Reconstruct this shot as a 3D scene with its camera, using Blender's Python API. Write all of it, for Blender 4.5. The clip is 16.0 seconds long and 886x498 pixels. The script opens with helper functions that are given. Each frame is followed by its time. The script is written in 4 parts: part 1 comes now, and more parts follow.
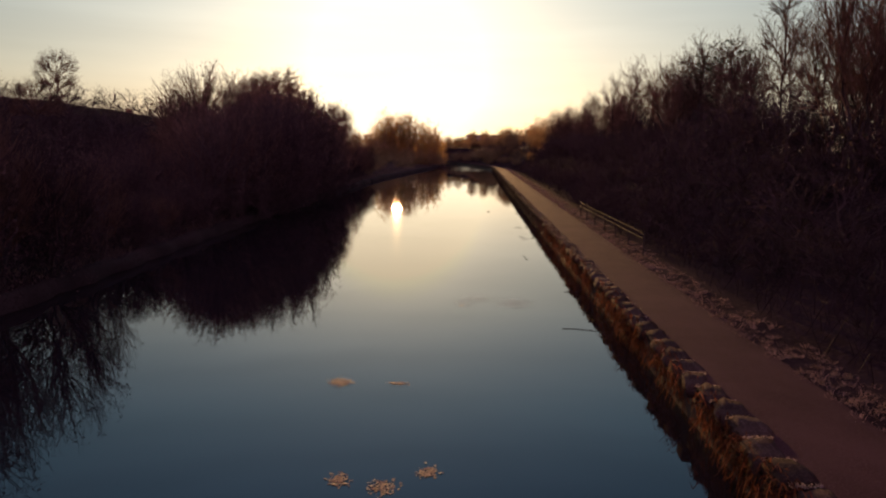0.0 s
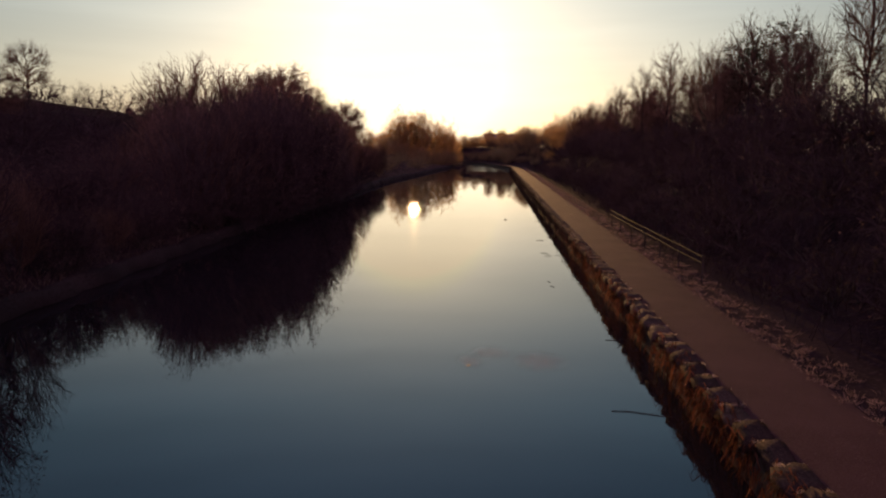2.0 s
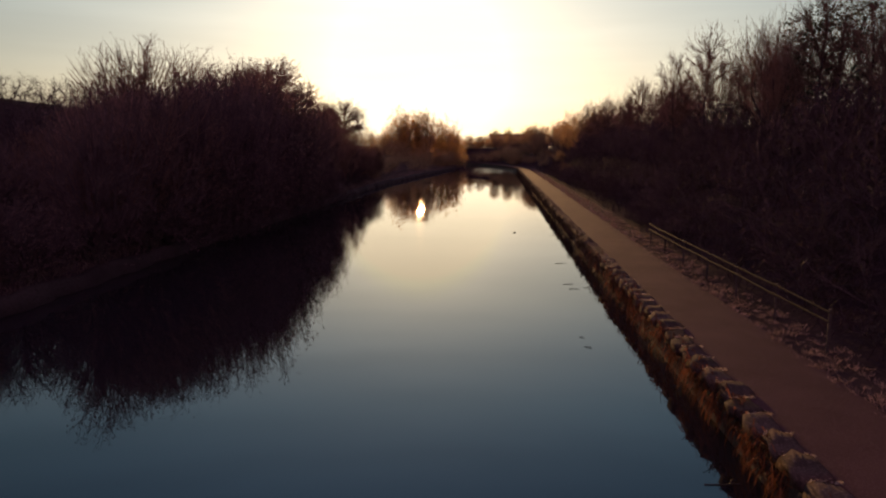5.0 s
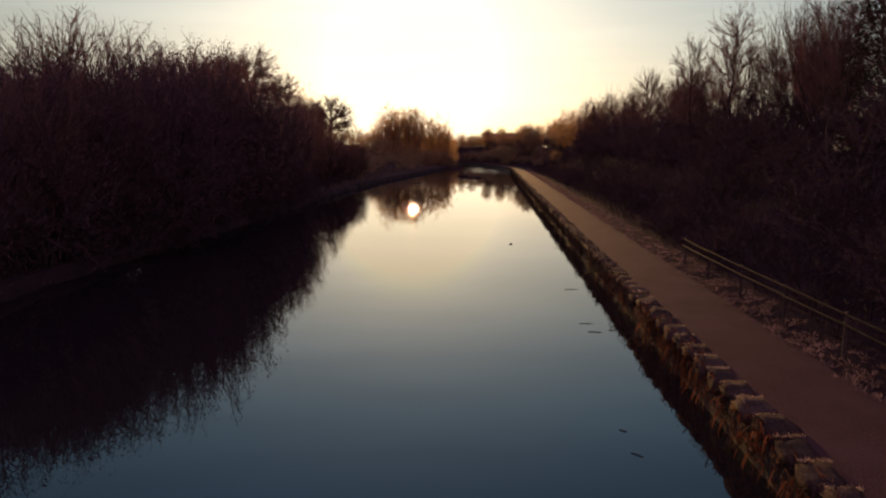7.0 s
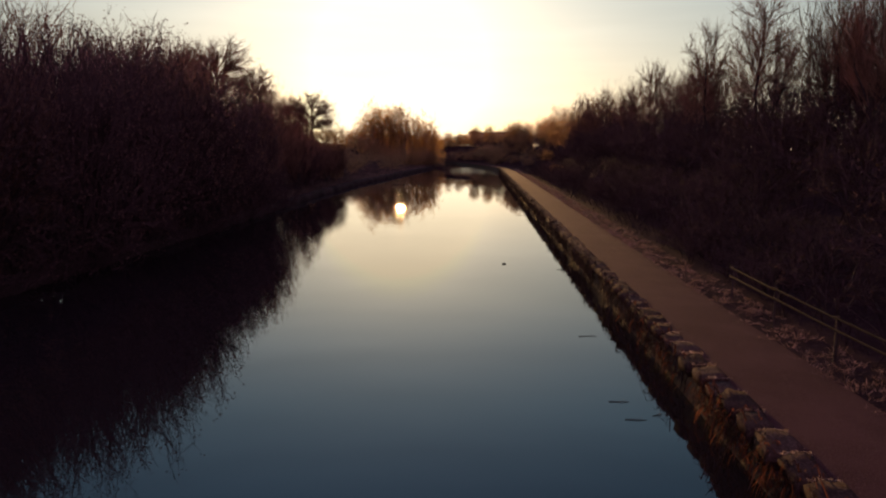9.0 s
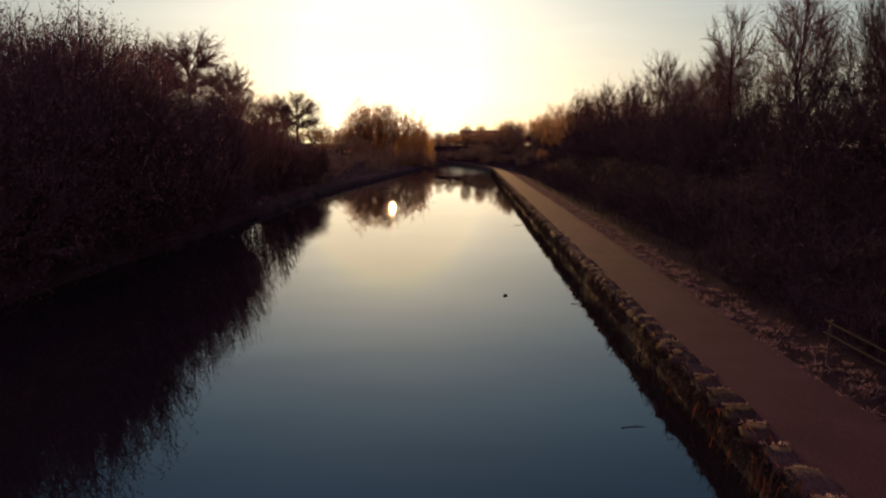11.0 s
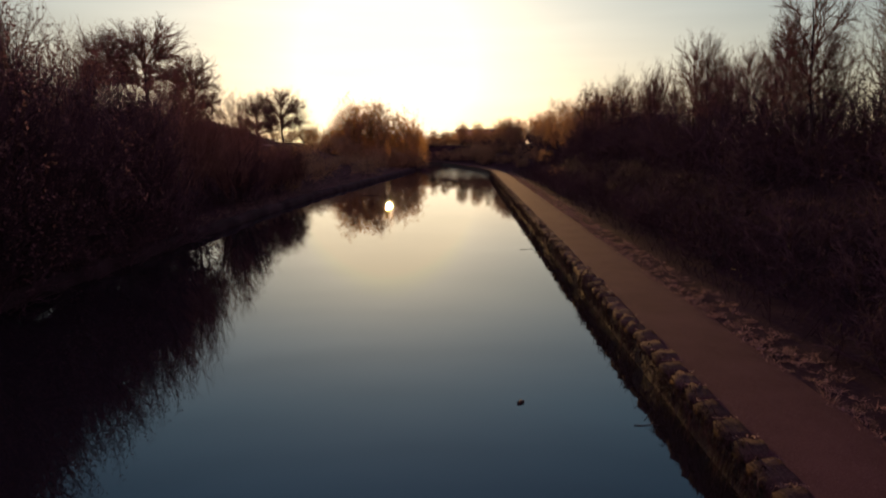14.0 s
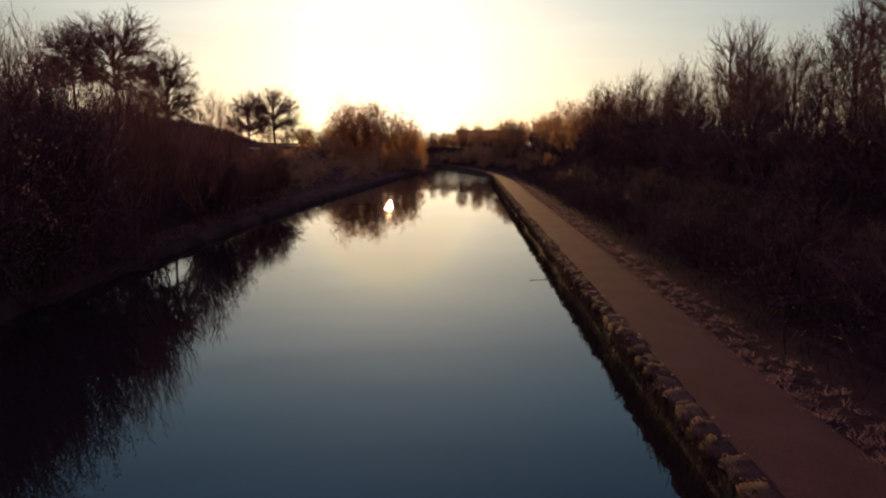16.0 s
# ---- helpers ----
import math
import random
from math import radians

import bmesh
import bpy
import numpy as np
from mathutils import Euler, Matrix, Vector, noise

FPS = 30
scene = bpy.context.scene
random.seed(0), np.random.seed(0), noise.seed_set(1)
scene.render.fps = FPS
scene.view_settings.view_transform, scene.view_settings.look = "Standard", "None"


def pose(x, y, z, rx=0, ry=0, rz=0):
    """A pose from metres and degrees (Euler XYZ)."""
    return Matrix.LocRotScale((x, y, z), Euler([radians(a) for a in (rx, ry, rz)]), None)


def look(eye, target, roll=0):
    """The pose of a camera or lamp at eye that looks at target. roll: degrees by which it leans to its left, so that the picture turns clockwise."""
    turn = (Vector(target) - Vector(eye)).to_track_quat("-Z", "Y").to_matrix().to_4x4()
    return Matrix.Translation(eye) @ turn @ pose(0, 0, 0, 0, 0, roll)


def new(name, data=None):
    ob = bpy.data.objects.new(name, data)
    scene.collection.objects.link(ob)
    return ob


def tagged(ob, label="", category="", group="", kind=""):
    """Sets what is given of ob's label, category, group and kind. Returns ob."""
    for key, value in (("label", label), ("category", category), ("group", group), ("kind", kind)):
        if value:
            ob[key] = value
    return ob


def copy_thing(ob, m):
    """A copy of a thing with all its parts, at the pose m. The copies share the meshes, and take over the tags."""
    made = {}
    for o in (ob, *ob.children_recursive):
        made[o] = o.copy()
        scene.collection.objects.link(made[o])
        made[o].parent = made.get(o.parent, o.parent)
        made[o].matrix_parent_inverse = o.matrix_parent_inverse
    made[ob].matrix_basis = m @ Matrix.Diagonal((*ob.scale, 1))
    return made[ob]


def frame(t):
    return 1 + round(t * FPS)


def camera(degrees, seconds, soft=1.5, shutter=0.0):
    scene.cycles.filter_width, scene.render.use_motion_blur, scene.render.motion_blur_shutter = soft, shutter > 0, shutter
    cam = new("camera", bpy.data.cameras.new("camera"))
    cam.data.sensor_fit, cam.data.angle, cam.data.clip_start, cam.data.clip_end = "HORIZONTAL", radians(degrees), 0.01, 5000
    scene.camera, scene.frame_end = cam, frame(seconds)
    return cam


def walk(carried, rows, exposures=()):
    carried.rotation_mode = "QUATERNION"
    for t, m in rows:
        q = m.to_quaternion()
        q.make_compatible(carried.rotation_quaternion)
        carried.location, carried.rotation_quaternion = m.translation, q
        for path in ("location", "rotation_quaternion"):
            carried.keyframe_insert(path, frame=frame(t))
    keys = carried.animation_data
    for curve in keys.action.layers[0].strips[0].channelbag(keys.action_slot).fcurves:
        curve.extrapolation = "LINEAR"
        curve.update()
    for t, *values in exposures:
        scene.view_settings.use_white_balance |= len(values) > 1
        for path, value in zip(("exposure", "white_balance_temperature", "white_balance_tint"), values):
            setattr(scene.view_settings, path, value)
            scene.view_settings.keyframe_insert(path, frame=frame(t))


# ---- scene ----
cam = camera(65.8, 16.0, soft=2.2)
PATH = [
    (0, (0.448, 0.128, 4.995), (0.424, 2.106, 4.7), 0.9),
    (0.5, (0.565, 1.579, 5.046), (0.534, 3.556, 4.75), 0.7),
    (1, (0.659, 3.102, 5.073), (0.614, 5.079, 4.775), 0.7),
    (1.5, (0.68, 4.511, 5.095), (0.61, 6.488, 4.797), 0.6),
    (2, (0.77, 6.023, 5.071), (0.696, 7.999, 4.773), 0.6),
    (2.5, (0.799, 7.474, 5.073), (0.724, 9.45, 4.774), 0.7),
    (3, (0.834, 8.831, 5.062), (0.752, 10.807, 4.763), 0.6),
    (3.5, (0.837, 10.213, 5.084), (0.753, 12.189, 4.785), 0.6),
    (4, (0.826, 11.548, 5.122), (0.741, 13.524, 4.821), 0.5),
    (4.2, (0.882, 11.972, 5.097), (0.79, 13.948, 4.802), 0.3),
    (6.5, (1.1, 19.205, 4.67), (1.012, 21.181, 4.374), 0.8),
    (7, (1.181, 20.711, 4.668), (1.112, 22.688, 4.372), 0.8),
    (7.5, (1.221, 22.298, 4.65), (1.191, 24.276, 4.353), 0.9),
    (8, (1.274, 23.736, 4.617), (1.242, 25.714, 4.321), 0.9),
    (8.5, (1.293, 25.17, 4.643), (1.26, 27.147, 4.345), 1.0),
    (9, (1.282, 26.419, 4.725), (1.25, 28.396, 4.426), 0.9),
    (11.5, (1.408, 33.272, 4.935), (1.406, 35.249, 4.632), 0.4),
    (12, (1.497, 34.803, 4.948), (1.499, 36.78, 4.644), 0.3),
    (12.5, (1.567, 36.281, 4.972), (1.569, 38.258, 4.666), 0.2),
    (13, (1.638, 37.799, 4.958), (1.638, 39.776, 4.653), 0.2),
    (13.5, (1.699, 39.272, 4.98), (1.699, 41.248, 4.674), 0.3),
    (14, (1.759, 40.796, 5.146), (1.759, 42.772, 4.84), 0.2),
    (14.5, (1.83, 42.273, 5.359), (1.83, 44.249, 5.052), 0.1),
    (15, (1.916, 43.774, 5.493), (1.915, 45.75, 5.186), 0.1),
    (15.5, (1.985, 45.241, 5.473), (1.984, 47.218, 5.167), 0.2),
    (16, (2.036, 46.617, 5.48), (2.035, 48.594, 5.175), 0.3),
]
walk(cam, [(t, look(eye, target, roll)) for t, eye, target, roll in PATH], [(0, 0.0, 8300, 16), (16, 0.0, 8300, 16)])

# ---- light ----
SUN_EL, SUN_AZ = radians(5.2), radians(-4.6)
SUN = Vector((math.sin(SUN_AZ) * math.cos(SUN_EL), math.cos(SUN_AZ) * math.cos(SUN_EL), math.sin(SUN_EL)))
scene.view_settings.exposure = 0.0


def make_world():
    w = bpy.data.worlds.new("dawn_sky")
    scene.world = w
    w.use_nodes = True
    nt = w.node_tree
    nt.nodes.clear()
    N, Lk = nt.nodes.new, nt.links.new
    out, bg = N("ShaderNodeOutputWorld"), N("ShaderNodeBackground")
    sky = N("ShaderNodeTexSky")
    sky.sky_type, sky.sun_disc = "NISHITA", False
    sky.sun_elevation, sky.sun_rotation = SUN_EL, SUN_AZ
    sky.air_density, sky.dust_density, sky.ozone_density = 1.3, 0.5, 4.0
    # the wide aureole of a hazy morning sun
    co = N("ShaderNodeTexCoord")
    dot = N("ShaderNodeVectorMath")
    dot.operation = "DOT_PRODUCT"
    dot.inputs[1].default_value = SUN
    Lk(co.outputs["Generated"], dot.inputs[0])
    clampd = N("ShaderNodeMath")
    clampd.operation = "MAXIMUM"
    clampd.inputs[1].default_value = 0.0
    Lk(dot.outputs["Value"], clampd.inputs[0])
    total = sky.outputs["Color"]
    split, ramp = N("ShaderNodeSeparateXYZ"), N("ShaderNodeValToRGB")
    Lk(co.outputs["Generated"], split.inputs[0])
    Lk(split.outputs["Z"], ramp.inputs["Fac"])
    ramp.color_ramp.elements[0].position, ramp.color_ramp.elements[1].position = 0.02, 0.55
    ramp.color_ramp.elements[0].color, ramp.color_ramp.elements[1].color = (0.94, 0.90, 0.85, 1), (0.12, 0.86, 2.0, 1)
    mid = ramp.color_ramp.elements.new(0.22)
    mid.color = (0.68, 0.89, 1.02, 1)
    high = ramp.color_ramp.elements.new(0.36)
    high.color = (0.33, 0.90, 1.50, 1)
    for power, gain, colour in AUREOLE:
        p, g = N("ShaderNodeMath"), N("ShaderNodeMath")
        p.operation, g.operation = "POWER", "MULTIPLY"
        p.inputs[1].default_value, g.inputs[1].default_value = power, gain
        Lk(clampd.outputs[0], p.inputs[0])
        Lk(p.outputs[0], g.inputs[0])
        c = N("ShaderNodeMix")
        c.data_type, c.blend_type = "RGBA", "ADD"
        if colour:
            c.inputs[7].default_value = (*colour, 1)
        else:
            Lk(ramp.outputs["Color"], c.inputs[7])
        c.inputs[0].default_value = 1.0
        Lk(g.outputs[0], c.inputs[0])
        c.clamp_factor = False
        Lk(total, c.inputs[6])
        total = c.outputs[2]
    away, rose = N("ShaderNodeMath"), N("ShaderNodeMix")
    away.operation = "MULTIPLY_ADD"
    away.use_clamp = True
    away.inputs[1].default_value, away.inputs[2].default_value = -0.7, 0.3
    Lk(dot.outputs["Value"], away.inputs[0])
    rose.data_type, rose.blend_type = "RGBA", "ADD"
    Lk(away.outputs[0], rose.inputs[0])
    Lk(total, rose.inputs[6])
    rose.inputs[7].default_value = ROSE
    total = rose.outputs[2]
    # the hazy glow round the sun levels off
    level = N("ShaderNodeVectorMath")
    level.operation = "MINIMUM"
    level.inputs[1].default_value = GLOW
    Lk(total, level.inputs[0])
    total = level.outputs[0]
    # thin level streaks of high cloud
    mp, streak, soft = N("ShaderNodeMapping"), N("ShaderNodeTexNoise"), N("ShaderNodeMapRange")
    mp.inputs["Scale"].default_value = (1.6, 1.6, 17.0)
    streak.inputs["Scale"].default_value, streak.inputs["Detail"].default_value = 1.5, 4
    soft.inputs["From Min"].default_value, soft.inputs["From Max"].default_value = 0.35, 0.7
    soft.inputs["To Min"].default_value, soft.inputs["To Max"].default_value = 0.955, 1.06
    Lk(co.outputs["Generated"], mp.inputs["Vector"])
    Lk(mp.outputs[0], streak.inputs["Vector"])
    Lk(streak.outputs["Fac"], soft.inputs["Value"])
    scaled = N("ShaderNodeVectorMath")
    scaled.operation = "SCALE"
    Lk(total, scaled.inputs[0])
    Lk(soft.outputs[0], scaled.inputs["Scale"])
    Lk(scaled.outputs[0], bg.inputs["Color"])
    bg.inputs["Strength"].default_value = SKY
    Lk(bg.outputs[0], out.inputs["Surface"])


SKY = 0.06
ROSE = (14.4, 8.2, 16.4, 1)
GLOW = (27.4, 25.9, 21.0)
AUREOLE = [(3.0, 9.0, None), (12.0, 5.2, (0.98, 0.93, 0.77)), (45.0, 7.0, (1.0, 0.94, 0.76)), (300.0, 22.0, (1.0, 0.92, 0.68))]
make_world()
sun = new("sun", bpy.data.lights.new("sun", "SUN"))
sun.data.energy, sun.data.angle, sun.data.color = 5.0, radians(0.6), (1.0, 0.62, 0.30)
sun.matrix_world = look(SUN * 200, (0, 0, 0))


# ---- materials ----
def material(name, c1, c2, scale=4.0, rough=0.85, bump=0.3, fine=40.0, c3=None, random_tone=0.0, translucent=0.0, spec=0.3, dist=0.02, island=0.0):
    """Two-scale noise colour with fine relief."""
    m = bpy.data.materials.new(name)
    m.use_nodes = True
    nt = m.node_tree
    N, Lk = nt.nodes.new, nt.links.new
    b = nt.nodes["Principled BSDF"]
    out = nt.nodes["Material Output"]
    co = N("ShaderNodeTexCoord")
    n1, n2 = N("ShaderNodeTexNoise"), N("ShaderNodeTexNoise")
    n1.inputs["Scale"].default_value, n2.inputs["Scale"].default_value = scale, fine
    n1.inputs["Detail"].default_value, n2.inputs["Detail"].default_value = 5, 3
    Lk(co.outputs["Object"], n1.inputs["Vector"])
    Lk(co.outputs["Object"], n2.inputs["Vector"])
    r = N("ShaderNodeValToRGB")
    r.color_ramp.elements[0].position, r.color_ramp.elements[1].position = 0.3, 0.7
    r.color_ramp.elements[0].color, r.color_ramp.elements[1].color = (*c1, 1), (*c2, 1)
    Lk(n1.outputs["Fac"], r.inputs["Fac"])
    mixed = r.outputs["Color"]
    if c3:
        mx = N("ShaderNodeMix")
        mx.data_type = "RGBA"
        ramp = N("ShaderNodeMapRange")
        ramp.inputs["From Min"].default_value, ramp.inputs["From Max"].default_value = 0.5, 0.68
        Lk(n2.outputs["Fac"], ramp.inputs["Value"])
        Lk(ramp.outputs[0], mx.inputs[0])
        Lk(mixed, mx.inputs[6])
        mx.inputs[7].default_value = (*c3, 1)
        mixed = mx.outputs[2]
    if random_tone:
        info, hsv, mr = N("ShaderNodeObjectInfo"), N("ShaderNodeHueSaturation"), N("ShaderNodeMapRange")
        Lk(info.outputs["Random"], mr.inputs["Value"])
        mr.inputs["To Min"].default_value, mr.inputs["To Max"].default_value = 1 - random_tone, 1 + random_tone
        Lk(mr.outputs[0], hsv.inputs["Value"])
        Lk(mixed, hsv.inputs["Color"])
        mixed = hsv.outputs["Color"]
    if island:
        geo, hsv2, mr2 = N("ShaderNodeNewGeometry"), N("ShaderNodeHueSaturation"), N("ShaderNodeMapRange")
        Lk(geo.outputs["Random Per Island"], mr2.inputs["Value"])
        mr2.inputs["To Min"].default_value, mr2.inputs["To Max"].default_value = 1 - island, 1 + island
        Lk(mr2.outputs[0], hsv2.inputs["Value"])
        Lk(mixed, hsv2.inputs["Color"])
        mixed = hsv2.outputs["Color"]
    Lk(mixed, b.inputs["Base Color"])
    b.inputs["Roughness"].default_value = rough
    b.inputs["Specular IOR Level"].default_value = spec
    if bump:
        bp = N("ShaderNodeBump")
        bp.inputs["Strength"].default_value, bp.inputs["Distance"].default_value = bump, dist
        Lk(n2.outputs["Fac"], bp.inputs["Height"])
        Lk(bp.outputs[0], b.inputs["Normal"])
    if translucent:
        tr, ms = N("ShaderNodeBsdfTranslucent"), N("ShaderNodeMixShader")
        Lk(mixed, tr.inputs["Color"])
        ms.inputs[0].default_value = translucent
        Lk(b.outputs[0], ms.inputs[1])
        Lk(tr.outputs[0], ms.inputs[2])
        Lk(ms.outputs[0], out.inputs["Surface"])
    return m


def water_material():
    m = bpy.data.materials.new("canal_water")
    m.use_nodes = True
    nt = m.node_tree
    N, Lk = nt.nodes.new, nt.links.new
    b = nt.nodes["Principled BSDF"]
    b.inputs["Base Color"].default_value = (0.010, 0.008, 0.010, 1)
    b.inputs["Roughness"].default_value = 0.014
    b.inputs["IOR"].default_value = 1.333
    co, mp = N("ShaderNodeTexCoord"), N("ShaderNodeMapping")
    mp.inputs["Scale"].default_value = (1.0, 0.5, 1.0)
    n1 = N("ShaderNodeTexNoise")
    n1.inputs["Scale"].default_value, n1.inputs["Detail"].default_value = 0.9, 2
    Lk(co.outputs["Object"], mp.inputs["Vector"])
    Lk(mp.outputs[0], n1.inputs["Vector"])
    bp = N("ShaderNodeBump")
    bp.inputs["Strength"].default_value, bp.inputs["Distance"].default_value = 0.12, 0.012
    Lk(n1.outputs["Fac"], bp.inputs["Height"])
    # a breeze ruffles the water round the bend
    xyz, far, side, both, n2, gust = N("ShaderNodeSeparateXYZ"), N("ShaderNodeMapRange"), N("ShaderNodeMapRange"), N("ShaderNodeMath"), N("ShaderNodeTexNoise"), N("ShaderNodeBump")
    Lk(co.outputs["Object"], xyz.inputs[0])
    Lk(xyz.outputs["Y"], far.inputs["Value"])
    Lk(xyz.outputs["X"], side.inputs["Value"])
    far.inputs["From Min"].default_value, far.inputs["From Max"].default_value = 134, 160
    side.inputs["From Min"].default_value, side.inputs["From Max"].default_value = -2.0, 4.0
    both.operation = "MULTIPLY"
    Lk(far.outputs[0], both.inputs[0])
    Lk(side.outputs[0], both.inputs[1])
    n2.inputs["Scale"].default_value, n2.inputs["Detail"].default_value = 2.6, 2
    Lk(co.outputs["Object"], n2.inputs["Vector"])
    gust.inputs["Distance"].default_value = 0.05
    Lk(both.outputs[0], gust.inputs["Strength"])
    Lk(n2.outputs["Fac"], gust.inputs["Height"])
    Lk(bp.outputs[0], gust.inputs["Normal"])
    Lk(gust.outputs[0], b.inputs["Normal"])
    return m


M_WATER = water_material()
M_GROUND = material("winter_turf", (0.017, 0.010, 0.012), (0.034, 0.021, 0.023), 0.6, 1.0, 0.5, 9.0, (0.042, 0.027, 0.028), dist=0.04, spec=0.006)
M_PATH = material("gravel_path", (0.042, 0.0198, 0.0205), (0.063, 0.031, 0.0315), 0.8, 0.93, 0.6, 45.0, (0.083, 0.044, 0.045), dist=0.012, spec=0.026)
M_STONE = material("coping_sandstone", (0.024, 0.016, 0.014), (0.058, 0.038, 0.032), 4.0, 0.9, 0.7, 26.0, (0.085, 0.060, 0.048), random_tone=0.35, dist=0.015, spec=0.025)
M_LIP = material("worn_bank_edging", (0.02, 0.015, 0.015), (0.05, 0.037, 0.036), 0.5, 0.95, 0.7, 12.0, (0.022, 0.016, 0.014), dist=0.03, spec=0.02)
M_WALL = material("wet_wall_stone", (0.018, 0.015, 0.012), (0.06, 0.046, 0.034), 1.6, 0.8, 0.8, 14.0, (0.012, 0.015, 0.009), dist=0.04)
M_BARK = material("bark", (0.022, 0.016, 0.014), (0.06, 0.045, 0.038), 6.0, 0.9, 0.8, 30.0, random_tone=0.3, dist=0.02)
M_TWIG = material("twigs", (0.13, 0.08, 0.062), (0.25, 0.155, 0.115), 0.8, 0.9, 0.0, 20.0, random_tone=0.3, spec=0.05, translucent=0.55)
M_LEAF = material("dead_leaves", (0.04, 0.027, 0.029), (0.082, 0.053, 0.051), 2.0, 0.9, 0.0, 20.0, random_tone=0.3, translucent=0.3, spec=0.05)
# dead leaves again, lightened for the veil of haze over the left belt
M_HAZE_LEAF = material("haze_lifted_dead_leaves", (0.11, 0.068, 0.064), (0.15, 0.094, 0.087), 2.0, 0.9, 0.0, 20.0, random_tone=0.1, translucent=0.35, spec=0.02)
# M_TWIG darkened, for shrubs, scrub and thicket trees on the near banks
M_STEM = material("darkened_twigs", (0.045, 0.031, 0.033), (0.085, 0.059, 0.06), 0.8, 0.9, 0.0, 20.0, random_tone=0.3, spec=0.03, translucent=0.3)
# sunlit haze over the far bank, put into paler twigs and golden buds
M_HAZE_TWIG = material("haze_pale_twigs", (0.30, 0.20, 0.12), (0.44, 0.31, 0.19), 0.8, 0.9, 0.0, 20.0, random_tone=0.2, spec=0.05, translucent=0.75)
M_HAZE_GOLD = material("haze_gold_buds", (0.46, 0.26, 0.10), (0.62, 0.38, 0.16), 0.5, 0.8, 0.0, 20.0, random_tone=0.25, translucent=0.85, spec=0.1)
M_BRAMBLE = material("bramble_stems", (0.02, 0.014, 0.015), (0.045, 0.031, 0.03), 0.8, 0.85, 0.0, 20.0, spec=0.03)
# the same haze, put into the colour of the far buds
M_HAZE_BUDS = material("haze_pale_buds", (0.34, 0.21, 0.11), (0.50, 0.33, 0.18), 0.5, 0.9, 0.0, 20.0, random_tone=0.25, translucent=0.85, spec=0.05)
# a darker weed tone for the further stretch of wall
M_WEED_DARK = material("dark_weeds", (0.018, 0.013, 0.013), (0.05, 0.034, 0.031), 1.2, 0.9, 0.0, 20.0, translucent=0.15, spec=0.05, island=0.6)
M_PALE = material("bleached_wood", (0.22, 0.18, 0.15), (0.40, 0.34, 0.29), 4.0, 0.85, 0.4, 30.0, dist=0.01, spec=0.1)
M_RAFT = material("pale_wet_leaves", (0.20, 0.11, 0.05), (0.34, 0.21, 0.11), 9.0, 0.7, 0.0, 20.0)
M_EVERGREEN = material("ivy_leaves", (0.012, 0.02, 0.009), (0.035, 0.05, 0.02), 2.0, 0.7, 0.0, 20.0, random_tone=0.2, translucent=0.2)
M_GRASS = material("dry_grass", (0.08, 0.054, 0.046), (0.17, 0.12, 0.102), 2.0, 0.8, 0.0, 20.0, translucent=0.4, spec=0.08, island=0.5)
M_VERGE = material("frosted_verge_grass", (0.13, 0.085, 0.08), (0.26, 0.18, 0.168), 2.0, 0.8, 0.0, 20.0, translucent=0.35, spec=0.08, island=0.5)
# joint grass with the rim light of the stone edges put into its colour
M_RIM_GRASS = material("rim_light_joint_grass", (0.24, 0.18, 0.15), (0.40, 0.32, 0.27), 2.0, 0.8, 0.0, 20.0, translucent=0.5, spec=0.1, island=0.4)
M_WEED = material("rusty_weeds", (0.045, 0.017, 0.012), (0.135, 0.052, 0.029), 1.2, 0.8, 0.0, 20.0, translucent=0.45, spec=0.08, island=0.75)
M_RAIL = material("weathered_timber", (0.013, 0.0095, 0.0095), (0.032, 0.024, 0.023), 5.0, 0.8, 0.4, 40.0, dist=0.006, spec=0.022)
M_BRICK = material("house_brick", (0.22, 0.09, 0.06), (0.32, 0.15, 0.10), 3.0, 0.9, 0.4, 20.0)
M_SLATE = material("roof_slate", (0.05, 0.05, 0.055), (0.09, 0.09, 0.10), 3.0, 0.7, 0.4, 20.0)
M_CONCRETE = material("concrete_render", (0.25, 0.24, 0.22), (0.35, 0.33, 0.30), 1.0, 0.9, 0.3, 12.0)
M_GLASS = material("dark_window_glass", (0.02, 0.02, 0.025), (0.03, 0.03, 0.035), 1.0, 0.08, 0.0, 5.0, spec=0.5)
M_DRIFT = material("wet_wood", (0.015, 0.011, 0.008), (0.035, 0.025, 0.018), 8.0, 0.8, 0.5, 40.0)


# ---- plan of the canal ----
def coping_x(y):
    """The water side of the towpath's coping, along its straight."""
    return 4.55 + 0.031 * y


RIGHT = [(coping_x(-120), -120), (coping_x(154), 154), (8.6, 163), (6.9, 174), (4.4, 187), (1.6, 200), (-4, 210), (-14, 219), (-40, 229), (-90, 236), (-170, 240)]
LEFT = [(-12.3, -120), (-12.3, 30), (-12.2, 45), (-11.5, 62), (-10.9, 90), (-9.9, 108), (-8.3, 122), (-6.0, 145), (-3.6, 168), (-2.6, 182), (-5.0, 194), (-16, 205), (-42, 216), (-92, 223), (-170, 227)]


def smooth(a, b, v):
    t = np.clip((v - a) / (b - a), 0, 1)
    return t * t * (3 - 2 * t)


def resample(line, step):
    p = np.array(line, float)
    s = np.concatenate([[0], np.cumsum(np.hypot(*np.diff(p, axis=0).T))])
    t = np.linspace(0, s[-1], int(s[-1] / step) + 1)
    return np.stack([np.interp(t, s, p[:, 0]), np.interp(t, s, p[:, 1])], 1)


R_PTS, L_PTS = resample(RIGHT, 1.0), resample(LEFT, 1.0)


